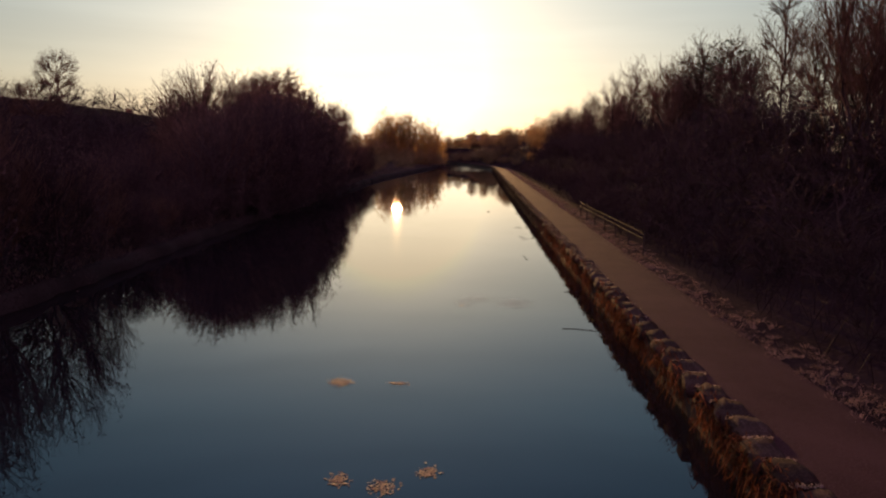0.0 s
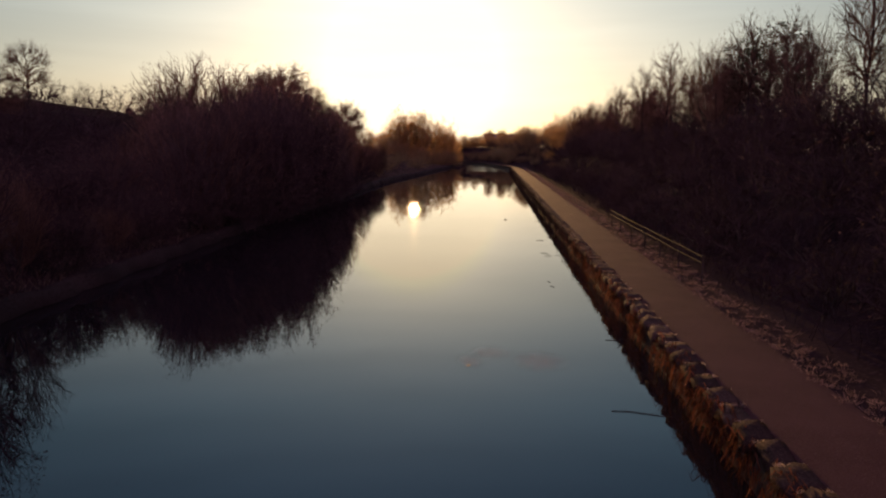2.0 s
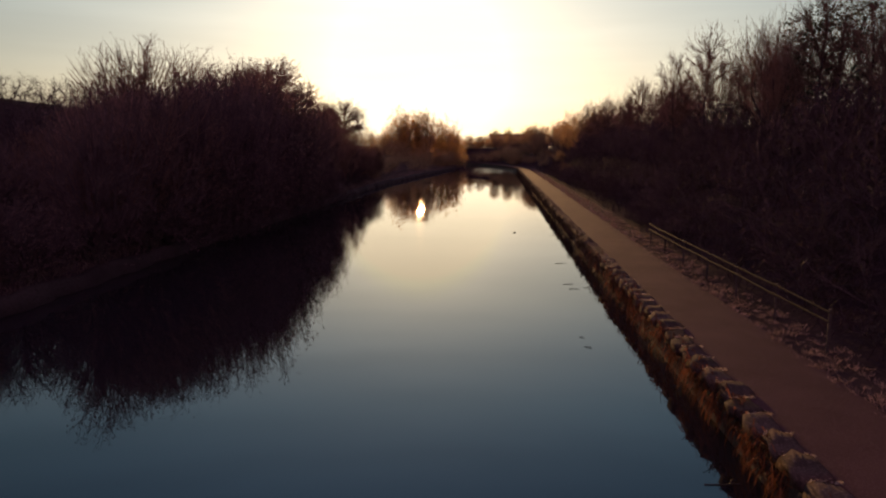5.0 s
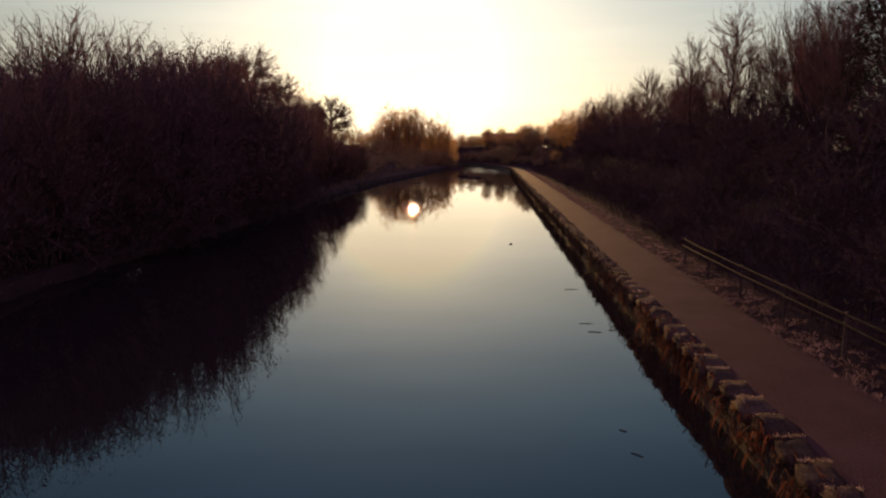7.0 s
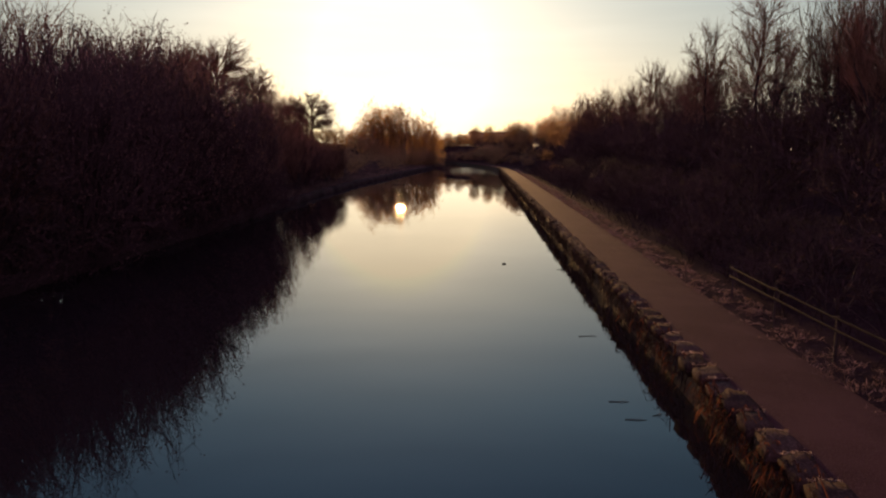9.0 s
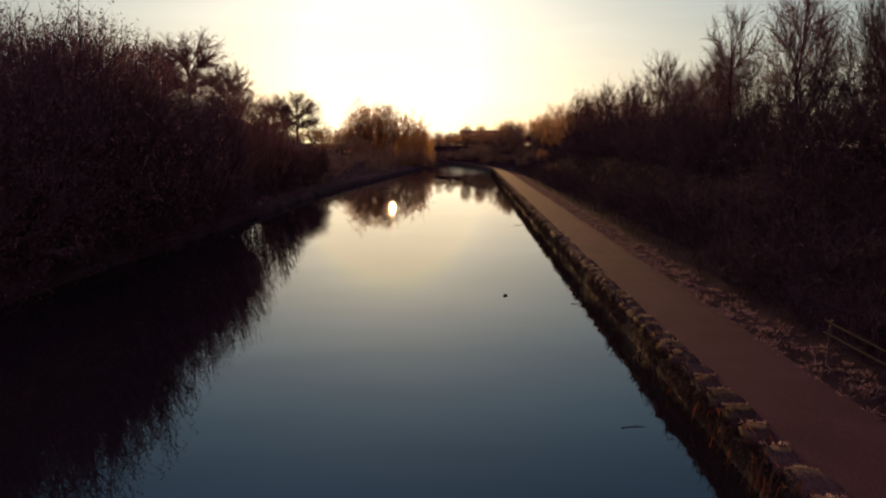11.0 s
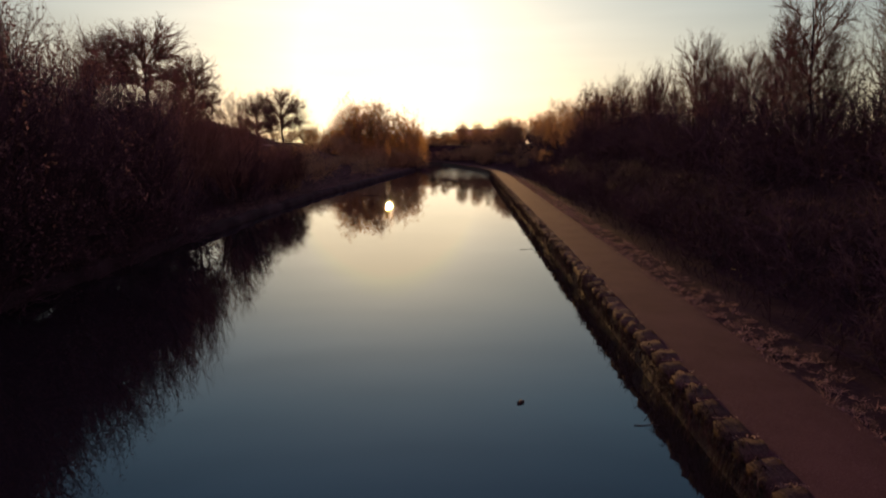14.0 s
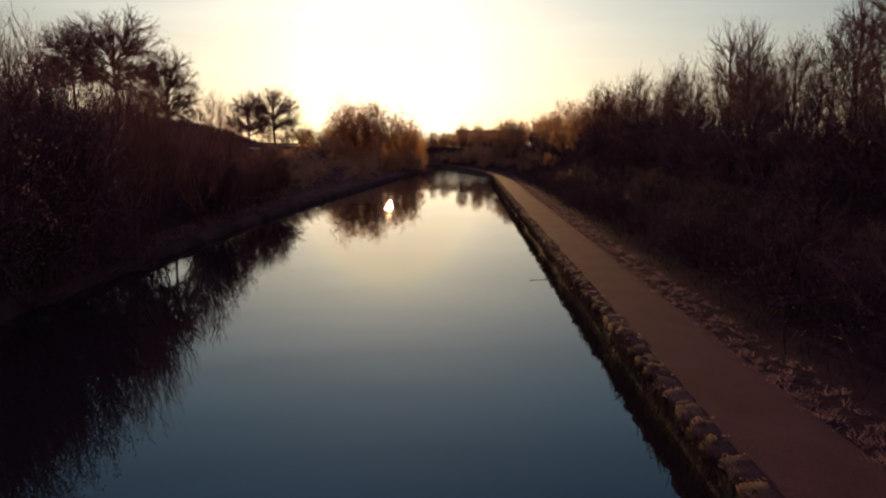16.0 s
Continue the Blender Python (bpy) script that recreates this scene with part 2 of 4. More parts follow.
def line_distance(x, y, pts):
    """Distance to a bank line, positive on the right-hand side of its way."""
    x, y = np.atleast_1d(np.asarray(x, float)), np.atleast_1d(np.asarray(y, float))
    best, side = np.full(x.shape, 1e9), np.zeros(x.shape)
    a, b = pts[:-1], pts[1:]
    for i in range(0, len(a)):
        ex, ey = b[i, 0] - a[i, 0], b[i, 1] - a[i, 1]
        t = np.clip(((x - a[i, 0]) * ex + (y - a[i, 1]) * ey) / (ex * ex + ey * ey), 0, 1)
        dx, dy = x - (a[i, 0] + t * ex), y - (a[i, 1] + t * ey)
        d = np.hypot(dx, dy)
        s = np.where(dx * ey - dy * ex >= 0, 1.0, -1.0)
        side = np.where(d < best, s, side)
        best = np.minimum(best, d)
    return best * side


def bumps(x, y, size, seed=0.0):
    """Cheap smooth unevenness between about -1 and 1."""
    x, y = np.asarray(x, float) / size, np.asarray(y, float) / size
    return (np.sin(x * 1.7 + y * 0.9 + seed) + np.sin(-x * 1.1 + y * 2.1 + 1.3 + seed) + np.sin(x * 3.1 - y * 2.7 + seed * 2) * 0.5) / 2.5


def ground_z(x, y):
    x, y = np.atleast_1d(np.asarray(x, float)), np.atleast_1d(np.asarray(y, float))
    dr, dl = line_distance(x, y, R_PTS), -line_distance(x, y, L_PTS)
    # right bank: level towpath and verge, then the embankment
    crest = 4.6 + 0.35 * bumps(x, y, 9)
    foot = 3.6 + 0.9 * smooth(40, 60, y) + 0.25 * bumps(0 * x, y, 5, 2)
    zr = 0.68 + (crest - 0.68) * smooth(foot, foot + 7.0, dr) + 0.04 * bumps(x, y, 1.1) * smooth(2.3, 2.9, dr)
    # left bank: a low lip and strip, then the hillside
    hill = (6.6 * (1 - smooth(120, 200, y)) + 1.2) * (1 - 0.55 * smooth(29, 44, dl))
    zl = 0.42 + hill * smooth(3.0, 24.0, dl) + 0.10 * bumps(x, y, 1.7, 4) * smooth(0.3, 1.5, dl) + 0.5 * bumps(x, y, 11, 3) * smooth(6, 14, dl)
    z = np.where(dr > 0.25, zr, np.where(dl > 0.0, np.minimum(zl, -0.35 + 1.1 * dl), -1.3))
    return np.where((dr <= 0.25) & (dl <= 0) & (dl > -1.2), -1.3 + 0.9 * smooth(-1.2, 0, dl), z)


def gz(x, y):
    return float(ground_z(x, y)[0])


def mesh_object(name, V, F, mat, parent=None, label="", smooth_shade=False):
    me = bpy.data.meshes.new(name)
    me.from_pydata(V, [], F)
    me.materials.append(mat)
    if smooth_shade:
        me.polygons.foreach_set("use_smooth", [True] * len(me.polygons))
    me.update()
    ob = new(name, me)
    if parent:
        ob.parent = parent
    return tagged(ob, label)


def part(name, bm, mat, parent=None, label=""):
    me = bpy.data.meshes.new(name)
    bm.to_mesh(me)
    bm.free()
    me.materials.append(mat)
    ob = new(name, me)
    if parent:
        ob.parent = parent
    return tagged(ob, label)


def box(bm, x0, x1, y0, y1, z0, z1):
    m = Matrix.Translation(((x0 + x1) / 2, (y0 + y1) / 2, (z0 + z1) / 2)) @ Matrix.Diagonal((x1 - x0, y1 - y0, z1 - z0, 1))
    return bmesh.ops.create_cube(bm, size=1, matrix=m)["verts"]


def make_ground():
    xs = np.concatenate([[-3500, -1200, -500, -260, -180], np.arange(-140, -40, 6), np.arange(-40, -14, 1.2), np.arange(-14, 16, 0.5),
                         np.arange(16, 40, 1.5), np.arange(40, 140, 8), [180, 260, 500, 1200, 3500]])
    ys = np.concatenate([[-3500, -900, -300], np.arange(-120, -10, 6), np.arange(-10, 140, 1.0), np.arange(140, 245, 1.4), np.arange(245, 330, 8), [420, 600, 1200, 4500]])
    X, Y = np.meshgrid(xs, ys)
    Z = ground_z(X.ravel(), Y.ravel())
    V = np.stack([X.ravel(), Y.ravel(), Z], 1).tolist()
    nx = len(xs)
    F = [(j * nx + i, j * nx + i + 1, (j + 1) * nx + i + 1, (j + 1) * nx + i) for j in range(len(ys) - 1) for i in range(nx - 1)]
    g = mesh_object("ground", V, F, M_GROUND, smooth_shade=True)
    tagged(g, "brown winter turf and earth banks beside the canal", "ground", kind="structure")


make_ground()
wv = [(-171, -121, 0), (40, -121, 0), (40, 242, 0), (-171, 242, 0)]
tagged(mesh_object("water", wv, [(0, 1, 2, 3)], M_WATER), "still dark canal water mirroring the dawn sky", "water", kind="structure")


def offset_line(pts, d):
    t = np.gradient(pts, axis=0)
    t /= np.hypot(t[:, 0], t[:, 1])[:, None]
    return pts + d * np.stack([t[:, 1], -t[:, 0]], 1)


def sweep(name, pts, profile, mat, **kw):
    """A profile of (offset to the right, height) swept along a line."""
    rows = [np.column_stack([offset_line(pts, d), np.full(len(pts), z)]) for d, z in profile]
    n, k = len(pts), len(profile)
    V = [tuple(rows[j][i]) for i in range(n) for j in range(k)]
    F = [(i * k + j, (i + 1) * k + j, (i + 1) * k + (j + 1) % k, i * k + (j + 1) % k) for i in range(n - 1) for j in range(k)]
    F += [tuple(range(k)), tuple(range((n - 1) * k, n * k))[::-1]]
    return mesh_object(name, V, F, mat, **kw)


wall = sweep("retaining_wall", R_PTS, [(0.07, -1.4), (0.05, 0.0), (0.03, 0.615), (0.46, 0.615), (0.46, -1.4)], M_WALL)
tagged(wall, "dark damp stone canal wall under the coping", "wall", kind="structure")
path = sweep("towpath", R_PTS, [(0.30, 0.60), (0.30, 0.742), (0.9, 0.755), (1.4, 0.765), (1.9, 0.75), (2.36, 0.705), (2.36, 0.55)], M_PATH)
tagged(path, "brown compacted gravel towpath beside the canal", "path", kind="structure")


def make_edging():
    """The low worn lip of earth and stone along the other bank."""
    pts = L_PTS[(L_PTS[:, 1] > -20)]
    ob = sweep("bank_edging", resample(pts.tolist(), 0.6), [(-0.75, -0.4), (-0.75, 0.40), (-0.5, 0.50), (-0.3, 0.48), (-0.16, 0.30), (0.05, -0.4)], M_LIP, smooth_shade=True)
    for v in ob.data.vertices:
        x, y, z = v.co
        v.co.x += 0.09 * math.sin(y * 1.9 + z) + 0.06 * math.sin(y * 4.7 + 2)
        if z > 0.2:
            v.co.z += 0.05 * math.sin(y * 1.3 + 1) + 0.04 * math.sin(y * 3.7)
    tagged(ob, "low worn edging of pale earth and stone along the bank", "bank edging", kind="structure")


make_edging()


# ---- trees ----
def tube(V, F, pts, rads, sides):
    base = len(V)
    n = len(pts)
    up = Vector((0.31, 0.17, 0.93))
    for i, (p, r) in enumerate(zip(pts, rads)):
        d = (pts[min(i + 1, n - 1)] - pts[max(i - 1, 0)]).normalized()
        a = d.cross(up)
        if a.length < 0.05:
            a = d.cross(Vector((1, 0, 0)))
        a.normalize()
        b = d.cross(a)
        if i == n - 1:
            V.append(tuple(p))
            break
        for k in range(sides):
            w = 2 * math.pi * k / sides
            V.append(tuple(p + a * (r * math.cos(w)) + b * (r * math.sin(w))))
    for i in range(n - 2):
        for k in range(sides):
            q = base + i * sides
            F.append((q + k, q + (k + 1) % sides, q + sides + (k + 1) % sides, q + sides + k))
    tip, q = base + (n - 1) * sides, base + (n - 2) * sides
    for k in range(sides):
        F.append((q + k, q + (k + 1) % sides, tip))


def tubes(P, r0, r1, sides=3):
    """Many tapering tubes at once: P holds n runs of k points; the last point of each is its tip."""
    n, k = P.shape[:2]
    d = np.gradient(P, axis=1)
    d /= np.linalg.norm(d, axis=2, keepdims=True) + 1e-9
    a = np.cross(d, np.array([0.31, 0.17, 0.93]))
    a /= np.linalg.norm(a, axis=2, keepdims=True) + 1e-9
    b = np.cross(d, a)
    t = np.linspace(0, 1, k)[None, :]
    r = (np.asarray(r0).reshape(-1, 1) * (1 - t) + np.asarray(r1).reshape(-1, 1) * t)[:, :, None]
    rings = [P + r * (a * math.cos(w) + b * math.sin(w)) for w in 2 * np.pi * np.arange(sides) / sides]
    V = np.stack(rings, 2)[:, :-1].reshape(n, (k - 1) * sides, 3)
    V = np.concatenate([V, P[:, -1:]], 1)
    m = V.shape[1]
    F = []
    base = np.arange(n) * m
    for i in range(k - 2):
        for j in range(sides):
            q, h = i * sides + j, i * sides + (j + 1) % sides
            F.append(np.stack([base + q, base + h, base + h + sides], 1))
            F.append(np.stack([base + q, base + h + sides, base + q + sides], 1))
    for j in range(sides):
        F.append(np.stack([base + (k - 2) * sides + j, base + (k - 2) * sides + (j + 1) % sides, base + m - 1], 1))
    return V.reshape(-1, 3), np.concatenate(F)


def merge(pieces):
    """One vertex and face array out of several."""
    V, F, n = [], [], 0
    for v, f in pieces:
        V.append(v)
        F.append(f + n)
        n += len(v)
    return np.concatenate(V), np.concatenate(F)


def directions(rng, n, low):
    """Even directions over the upper part of a sphere, from the height low upwards."""
    i = np.arange(n) + rng.uniform(0.2, 0.8, n)
    z = low + (1 - low) * i / n
    w = i * 2.39996 + rng.uniform(0, 6.28)
    h = np.sqrt(np.maximum(1 - z * z, 0))
    return np.stack([h * np.cos(w), h * np.sin(w), z], 1)


def bend(A, M, B, k, rng, wild):
    """Runs of k points from A to B, drawn towards M, slightly crooked."""
    t = np.linspace(0, 1, k)[None, :, None]
    P = A[:, None] * (1 - t) ** 2 + 2 * M[:, None] * t * (1 - t) + B[:, None] * t * t
    P[:, 1:-1] += rng.normal(0, 1, P[:, 1:-1].shape) * (wild * np.linalg.norm(B - A, axis=1))[:, None, None]
    return P


def groups(rng, P, k):
    """Sorts points into k compact groups."""
    c = P[rng.permutation(len(P))[:k]]
    for _ in range(5):
        lab = np.argmin(((P[:, None] - c[None]) ** 2).sum(2), 1)
        c = np.stack([P[lab == i].mean(0) if (lab == i).any() else c[i] for i in range(len(c))])
    return [np.flatnonzero(lab == i) for i in range(len(c)) if (lab == i).any()]


def along(P, t):
    """The points at the shares t of runs, one each, and the way there."""
    k = P.shape[1] - 1
    i = np.minimum((t * k).astype(int), k - 1)
    n = np.arange(len(P))
    f = (t * k - i)[:, None]
    d = P[n, i + 1] - P[n, i]
    return P[n, i] * (1 - f) + P[n, i + 1] * f, d / (np.linalg.norm(d, axis=1, keepdims=True) + 1e-9)


def grow(seed, S):
    """A bare crown that fans out to a lobed rounded outline: stems, limbs, branches, twigs and the finest twigs."""
    rng = np.random.default_rng(seed)
    rx, cz, rz = S["shape"]
    size, mid, up = np.array([rx, rx, rz]), np.array([0, 0, cz]), np.array([0, 0, 1.0])
    ph, fq = rng.uniform(0, 6.28, 4), rng.uniform(1.6, 3.4, (4, 3)) * rng.choice([-1, 1], (4, 3))
    D = directions(rng, S["twigs"], S["low"])
    rng.shuffle(D)
    lobe = sum(np.sin(D @ f + p) for f, p in zip(fq, ph)) / 4
    full = (np.hypot(D[:, 0], D[:, 1]) ** S["full"] + np.abs(D[:, 2]) ** S["full"]) ** (-1 / S["full"])
    tips = mid + D * size * (rng.uniform(S["core"], 1.0, len(D)) ** 0.5 * full * (1 + S["lobes"] * lobe))[:, None]
    limb_sets = groups(rng, tips, S["limbs"])
    n = len(limb_sets)
    heads = np.stack([tips[i].mean(0) for i in limb_sets])
    top = S["leader"] * (cz + rz)
    if S["stems"]:
        # several stems from the ground
        foot = heads * np.array([1, 1, 0]) * S["stems"] - up * 0.25
        start, way = foot, np.tile(up, (n, 1)) + heads * np.array([0.05, 0.05, 0])
        wood = None
    else:
        line = bend(-up[None] * 0.25, up[None] * top * 0.5 + rng.normal(0, 0.1, (1, 3)), up[None] * top + rng.normal(0, 0.15, (1, 3)), 7, rng, 0.008)
        wood = tubes(line, [S["radius"]], [S["radius"] * 0.25], 6)
        h = np.clip(S["first"] * (cz + rz) + 0.5 * (heads[:, 2] - S["first"] * (cz + rz)), S["first"] * (cz + rz), top * 0.97)
        start, way = along(np.repeat(line, n, 0), np.clip(h / top, 0.05, 0.98))
        way = way * 0.6 + (heads - start) / np.linalg.norm(heads - start, axis=1, keepdims=True)
    end = start + 0.72 * (heads - start)
    gap = np.linalg.norm(end - start, axis=1, keepdims=True)
    L = bend(start, start + way * gap * 0.42, end, 6, rng, 0.05 if S["stems"] else 0.025)
    tier = tubes(L, np.full(n, S["radius"] * (0.5 if wood else 1.0)), np.full(n, 0.03 * S["thick"]), 4)
    wood, pieces = (wood, [tier]) if wood else (tier, [])
    sets, owner = [], []
    for i, g in enumerate(limb_sets):
        for sub in groups(rng, tips[g], max(1, round(len(g) / S["split"]))):
            sets.append(g[sub])
            owner.append(i)
    heads = np.stack([tips[i].mean(0) for i in sets])
    start, way = along(L[owner], rng.uniform(0.35, 1.0, len(sets)))
    end = start + S["fork"] * (heads - start)
    gap = np.linalg.norm(end - start, axis=1, keepdims=True)
    B = bend(start, start + (way * 0.7 + up * 0.12) * gap * 0.4 + (end - start) * 0.15, end, 4, rng, 0.07)
    pieces.append(tubes(B, np.full(len(B), 0.03 * S["thick"]), np.full(len(B), 0.015 * S["thick"])))
    owner = np.concatenate([np.full(len(g), i) for i, g in enumerate(sets)])
    T = tips[np.concatenate(sets)]
    start, way = along(B[owner], rng.uniform(0.25, 1.0, len(T)))
    gap = np.linalg.norm(T - start, axis=1, keepdims=True)
    W = bend(start, start + way * gap * 0.3 + (T - start) * 0.25, T, 3, rng, 0.11)
    pieces.append(tubes(W, np.full(len(W), 0.016 * S["thick"]), np.full(len(W), 0.008 * S["thick"])))
    n = S["fine"]
    A, d = along(W[rng.integers(0, len(W), n)], rng.uniform(0.15, 0.95, n))
    d = d + up * S["upright"] + rng.normal(0, S["stray"], (n, 3))
    d /= np.linalg.norm(d, axis=1, keepdims=True)
    E = A + d * rng.uniform(0.3, 0.9, n)[:, None] * S["reach"]
    Q = np.abs((E - mid) / size)
    over = (np.hypot(Q[:, 0], Q[:, 1]) ** S["full"] + Q[:, 2] ** S["full"]) > 1.06 + S["lobes"]
    E[over] = A[over] + (E - A)[over] * 0.45
    pieces.append(tubes(np.stack([A, E], 1), np.full(n, 0.010 * S["thick"]), np.zeros(n)))
    V, F = merge(pieces)
    k = (cz + rz) / np.percentile(T[:, 2], 98)
    for P in (V, wood[0], E):
        P[:, 2] *= k
    return wood, (V, F), np.concatenate([E, T])


BROAD = dict(shape=(4.7, 5.9, 4.1), stems=0, radius=0.2, first=0.2, leader=0.62, limbs=12, split=7, low=-0.55, twigs=650, fine=2600, core=0.35, thick=1.25, upright=0.12, stray=0.55, reach=1.0, lobes=0.12, full=2.3, fork=0.66)
DOME = dict(BROAD, shape=(5.0, 5.2, 4.8), stems=0.08, radius=0.10, limbs=16, split=5, fork=0.8, twigs=1300, fine=4800, low=-0.6, core=0.45, thick=1.4, lobes=0.06, reach=0.85, upright=0.05, stray=0.7, full=2.9)
SLENDER = dict(BROAD, thick=0.95, shape=(2.1, 6.2, 3.8), radius=0.10, first=0.28, leader=0.8, limbs=10, low=-0.85, twigs=340, fine=1200, upright=0.3, lobes=0.18, core=0.2)
MULTI = dict(BROAD, thick=0.95, shape=(3.1, 6.0, 4.0), stems=0.14, radius=0.085, limbs=8, low=-0.8, twigs=460, fine=1500, upright=0.22, lobes=0.16, core=0.2)
SHRUB = dict(BROAD, shape=(2.0, 1.2, 1.8), stems=0.12, radius=0.028, limbs=7, split=6, low=-0.5, twigs=60, fine=280, core=0.2, upright=0.25, lobes=0.2, thick=0.95, reach=0.8)
THICKET = dict(BROAD, shape=(4.4, 4.6, 5.4), stems=0.1, radius=0.08, limbs=10, low=-0.75, twigs=720, fine=2800, core=0.15, lobes=0.16, reach=1.1, upright=-0.05, stray=1.3, full=3.0, fork=0.85, split=5)
CONE = dict(BROAD, shape=(2.8, 4.3, 5.7), radius=0.14, first=0.06, leader=0.93, limbs=26, low=-0.85, twigs=300, fine=600, lobes=0.1)
FAR_BROAD = dict(BROAD, twigs=230, fine=800, limbs=10, thick=1.5)
FAR_MULTI = dict(MULTI, twigs=200, fine=700, thick=1.5)


def leaves_at(rng, tips, count, size, scatter):
    """Small folded leaves about the ends of the twigs."""
    c = tips[rng.integers(0, len(tips), count)] + rng.uniform(-1.2, 1.0, (count, 3)) * scatter
    a = rng.normal(0, 1, (count, 3))
    a /= np.linalg.norm(a, axis=1, keepdims=True)
    b = np.cross(a, rng.normal(0, 1, (count, 3)))
    b /= np.linalg.norm(b, axis=1, keepdims=True)
    nrm = np.cross(a, b)
    s = size * rng.uniform(0.6, 1.3, (count, 1))
    V = np.stack([c - a * s, c + b * s * 0.5 + nrm * s * 0.15, c + a * s, c - b * s * 0.5 + nrm * s * 0.15], 1).reshape(-1, 3)
    q = np.arange(count) * 4
    return V, np.concatenate([np.stack([q, q + 1, q + 2], 1), np.stack([q, q + 2, q + 3], 1)])


def make_plant(kind, seed, S, label, category, leaves=0, leaf_mat=None, leaf_size=0.06, scatter=0.1, group="", twig_mat=None):
    """A bare tree (ten metres high) or shrub (three metres): trunk, crown and what foliage it keeps."""
    wood, crown, tips = grow(seed, S)
    root = new(kind)
    tagged(root, label, category, group)
    mesh_object("trunk", wood[0].tolist(), wood[1].tolist(), M_BARK, root)
    mesh_object("crown", crown[0].tolist(), crown[1].tolist(), twig_mat or M_TWIG, root)
    if leaves:
        V, F = leaves_at(np.random.default_rng(seed), tips, leaves, leaf_size, scatter)
        mesh_object("foliage", V.tolist(), F.tolist(), leaf_mat, root)
    return root


class Kind:
    """Prototypes of one kind; the first placing uses the original, the rest are copies."""

    def __init__(self, makers):
        self.makers, self.made = makers, [None] * len(makers)

    def put(self, i, x, y, scale, turn, z=None, wide=1.0):
        i %= len(self.makers)
        z = gz(x, y) if z is None else z
        m = pose(x, y, z - 0.05, 0, 0, turn) @ Matrix.Diagonal((scale * wide, scale * wide, scale, 1))
        if self.made[i] is None:
            self.made[i] = self.makers[i]()
            self.made[i].matrix_basis = m
            return self.made[i]
        src = self.made[i]
        keep = src.scale.copy()
        src.scale = (1, 1, 1)
        ob = copy_thing(src, m)
        src.scale = keep
        return ob


# unit heights of ten metres, scaled where they stand
TREES = "trees along the canal"
broad = Kind([lambda s=s: make_plant("bare_tree", s, BROAD, "bare broad-crowned winter tree on the canal bank", "tree", group=TREES) for s in (11, 12, 13)])
leafy = Kind([lambda s=s: make_plant("brown_leaved_tree", s, THICKET, "thicket tree keeping brown dead leaves by the water", "tree", 4000, M_HAZE_LEAF, 0.075, 0.14, TREES, M_STEM) for s in (15, 16, 14)])
dense = Kind([lambda s=s: make_plant("brown_leaved_tree", s, dict(DOME, lobes=0.09, core=0.2), "dense round-headed tree keeping brown leaves by the water", "tree", 6000, M_HAZE_LEAF, 0.08, 0.14, TREES) for s in (19, 20)])
dome = Kind([lambda s=s: make_plant("bare_tree", s, DOME, "bare domed tree with fanning fine branches by the water", "tree", group=TREES) for s in (17, 18)])
slender = Kind([lambda s=s: make_plant("bare_tree", s, SLENDER, "slender bare young tree on the embankment", "tree", group=TREES) for s in (21, 22, 23, 24, 25)])
multi = Kind([lambda s=s: make_plant("bare_tree", s, MULTI, "bare many-stemmed tree with fine twigs", "tree", group=TREES) for s in (31, 32, 33)])
golden = Kind([lambda s=s: make_plant("budding_tree", s, S, "tree at the canal bend, sunlit haze put into its golden buds", "tree", 4200, M_HAZE_GOLD, 0.13, 0.3, TREES, M_HAZE_TWIG) for s, S in ((61, dict(FAR_BROAD, low=-0.8)), (62, FAR_MULTI), (63, dict(THICKET, thick=1.5, fine=900, twigs=300)))])
distant = Kind([lambda s=s: make_plant("bare_tree", s, S, "bare background tree, sunlit haze put into its pale twigs", "tree", 800, M_HAZE_BUDS, 0.13, 0.28, TREES, M_HAZE_TWIG) for s, S in ((65, FAR_MULTI), (66, FAR_BROAD), (67, FAR_MULTI))])
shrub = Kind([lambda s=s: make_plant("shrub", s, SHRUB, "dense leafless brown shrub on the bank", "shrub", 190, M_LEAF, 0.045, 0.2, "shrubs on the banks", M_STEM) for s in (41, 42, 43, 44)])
haze_shrub = Kind([lambda s=s: make_plant("shrub", s, dict(SHRUB, thick=1.6, twigs=60, fine=240), "shrub on the far bank, sunlit haze put into its pale colour", "shrub", 420, M_HAZE_BUDS, 0.10, 0.25, "shrubs on the banks", M_HAZE_TWIG) for s in (46, 47)])
solitary = Kind([lambda s=s: make_plant("bare_tree", s, dict(BROAD, thick=1.45, first=0.26, leader=0.75, limbs=18, split=4, fork=0.78, core=0.1, twigs=1300, fine=4200, low=-0.75, full=2.6, stray=0.7), "bare spreading tree standing on the hillside", "tree", group=TREES) for s in (81, 82)])
ivy = Kind([lambda s=s: make_plant("ivy_clad_tree", s, CONE, "dark conical ivy-clad tree standing among bare ones", "tree", 7000, M_EVERGREEN, 0.10, 0.2) for s in (51,)])


scrub = []


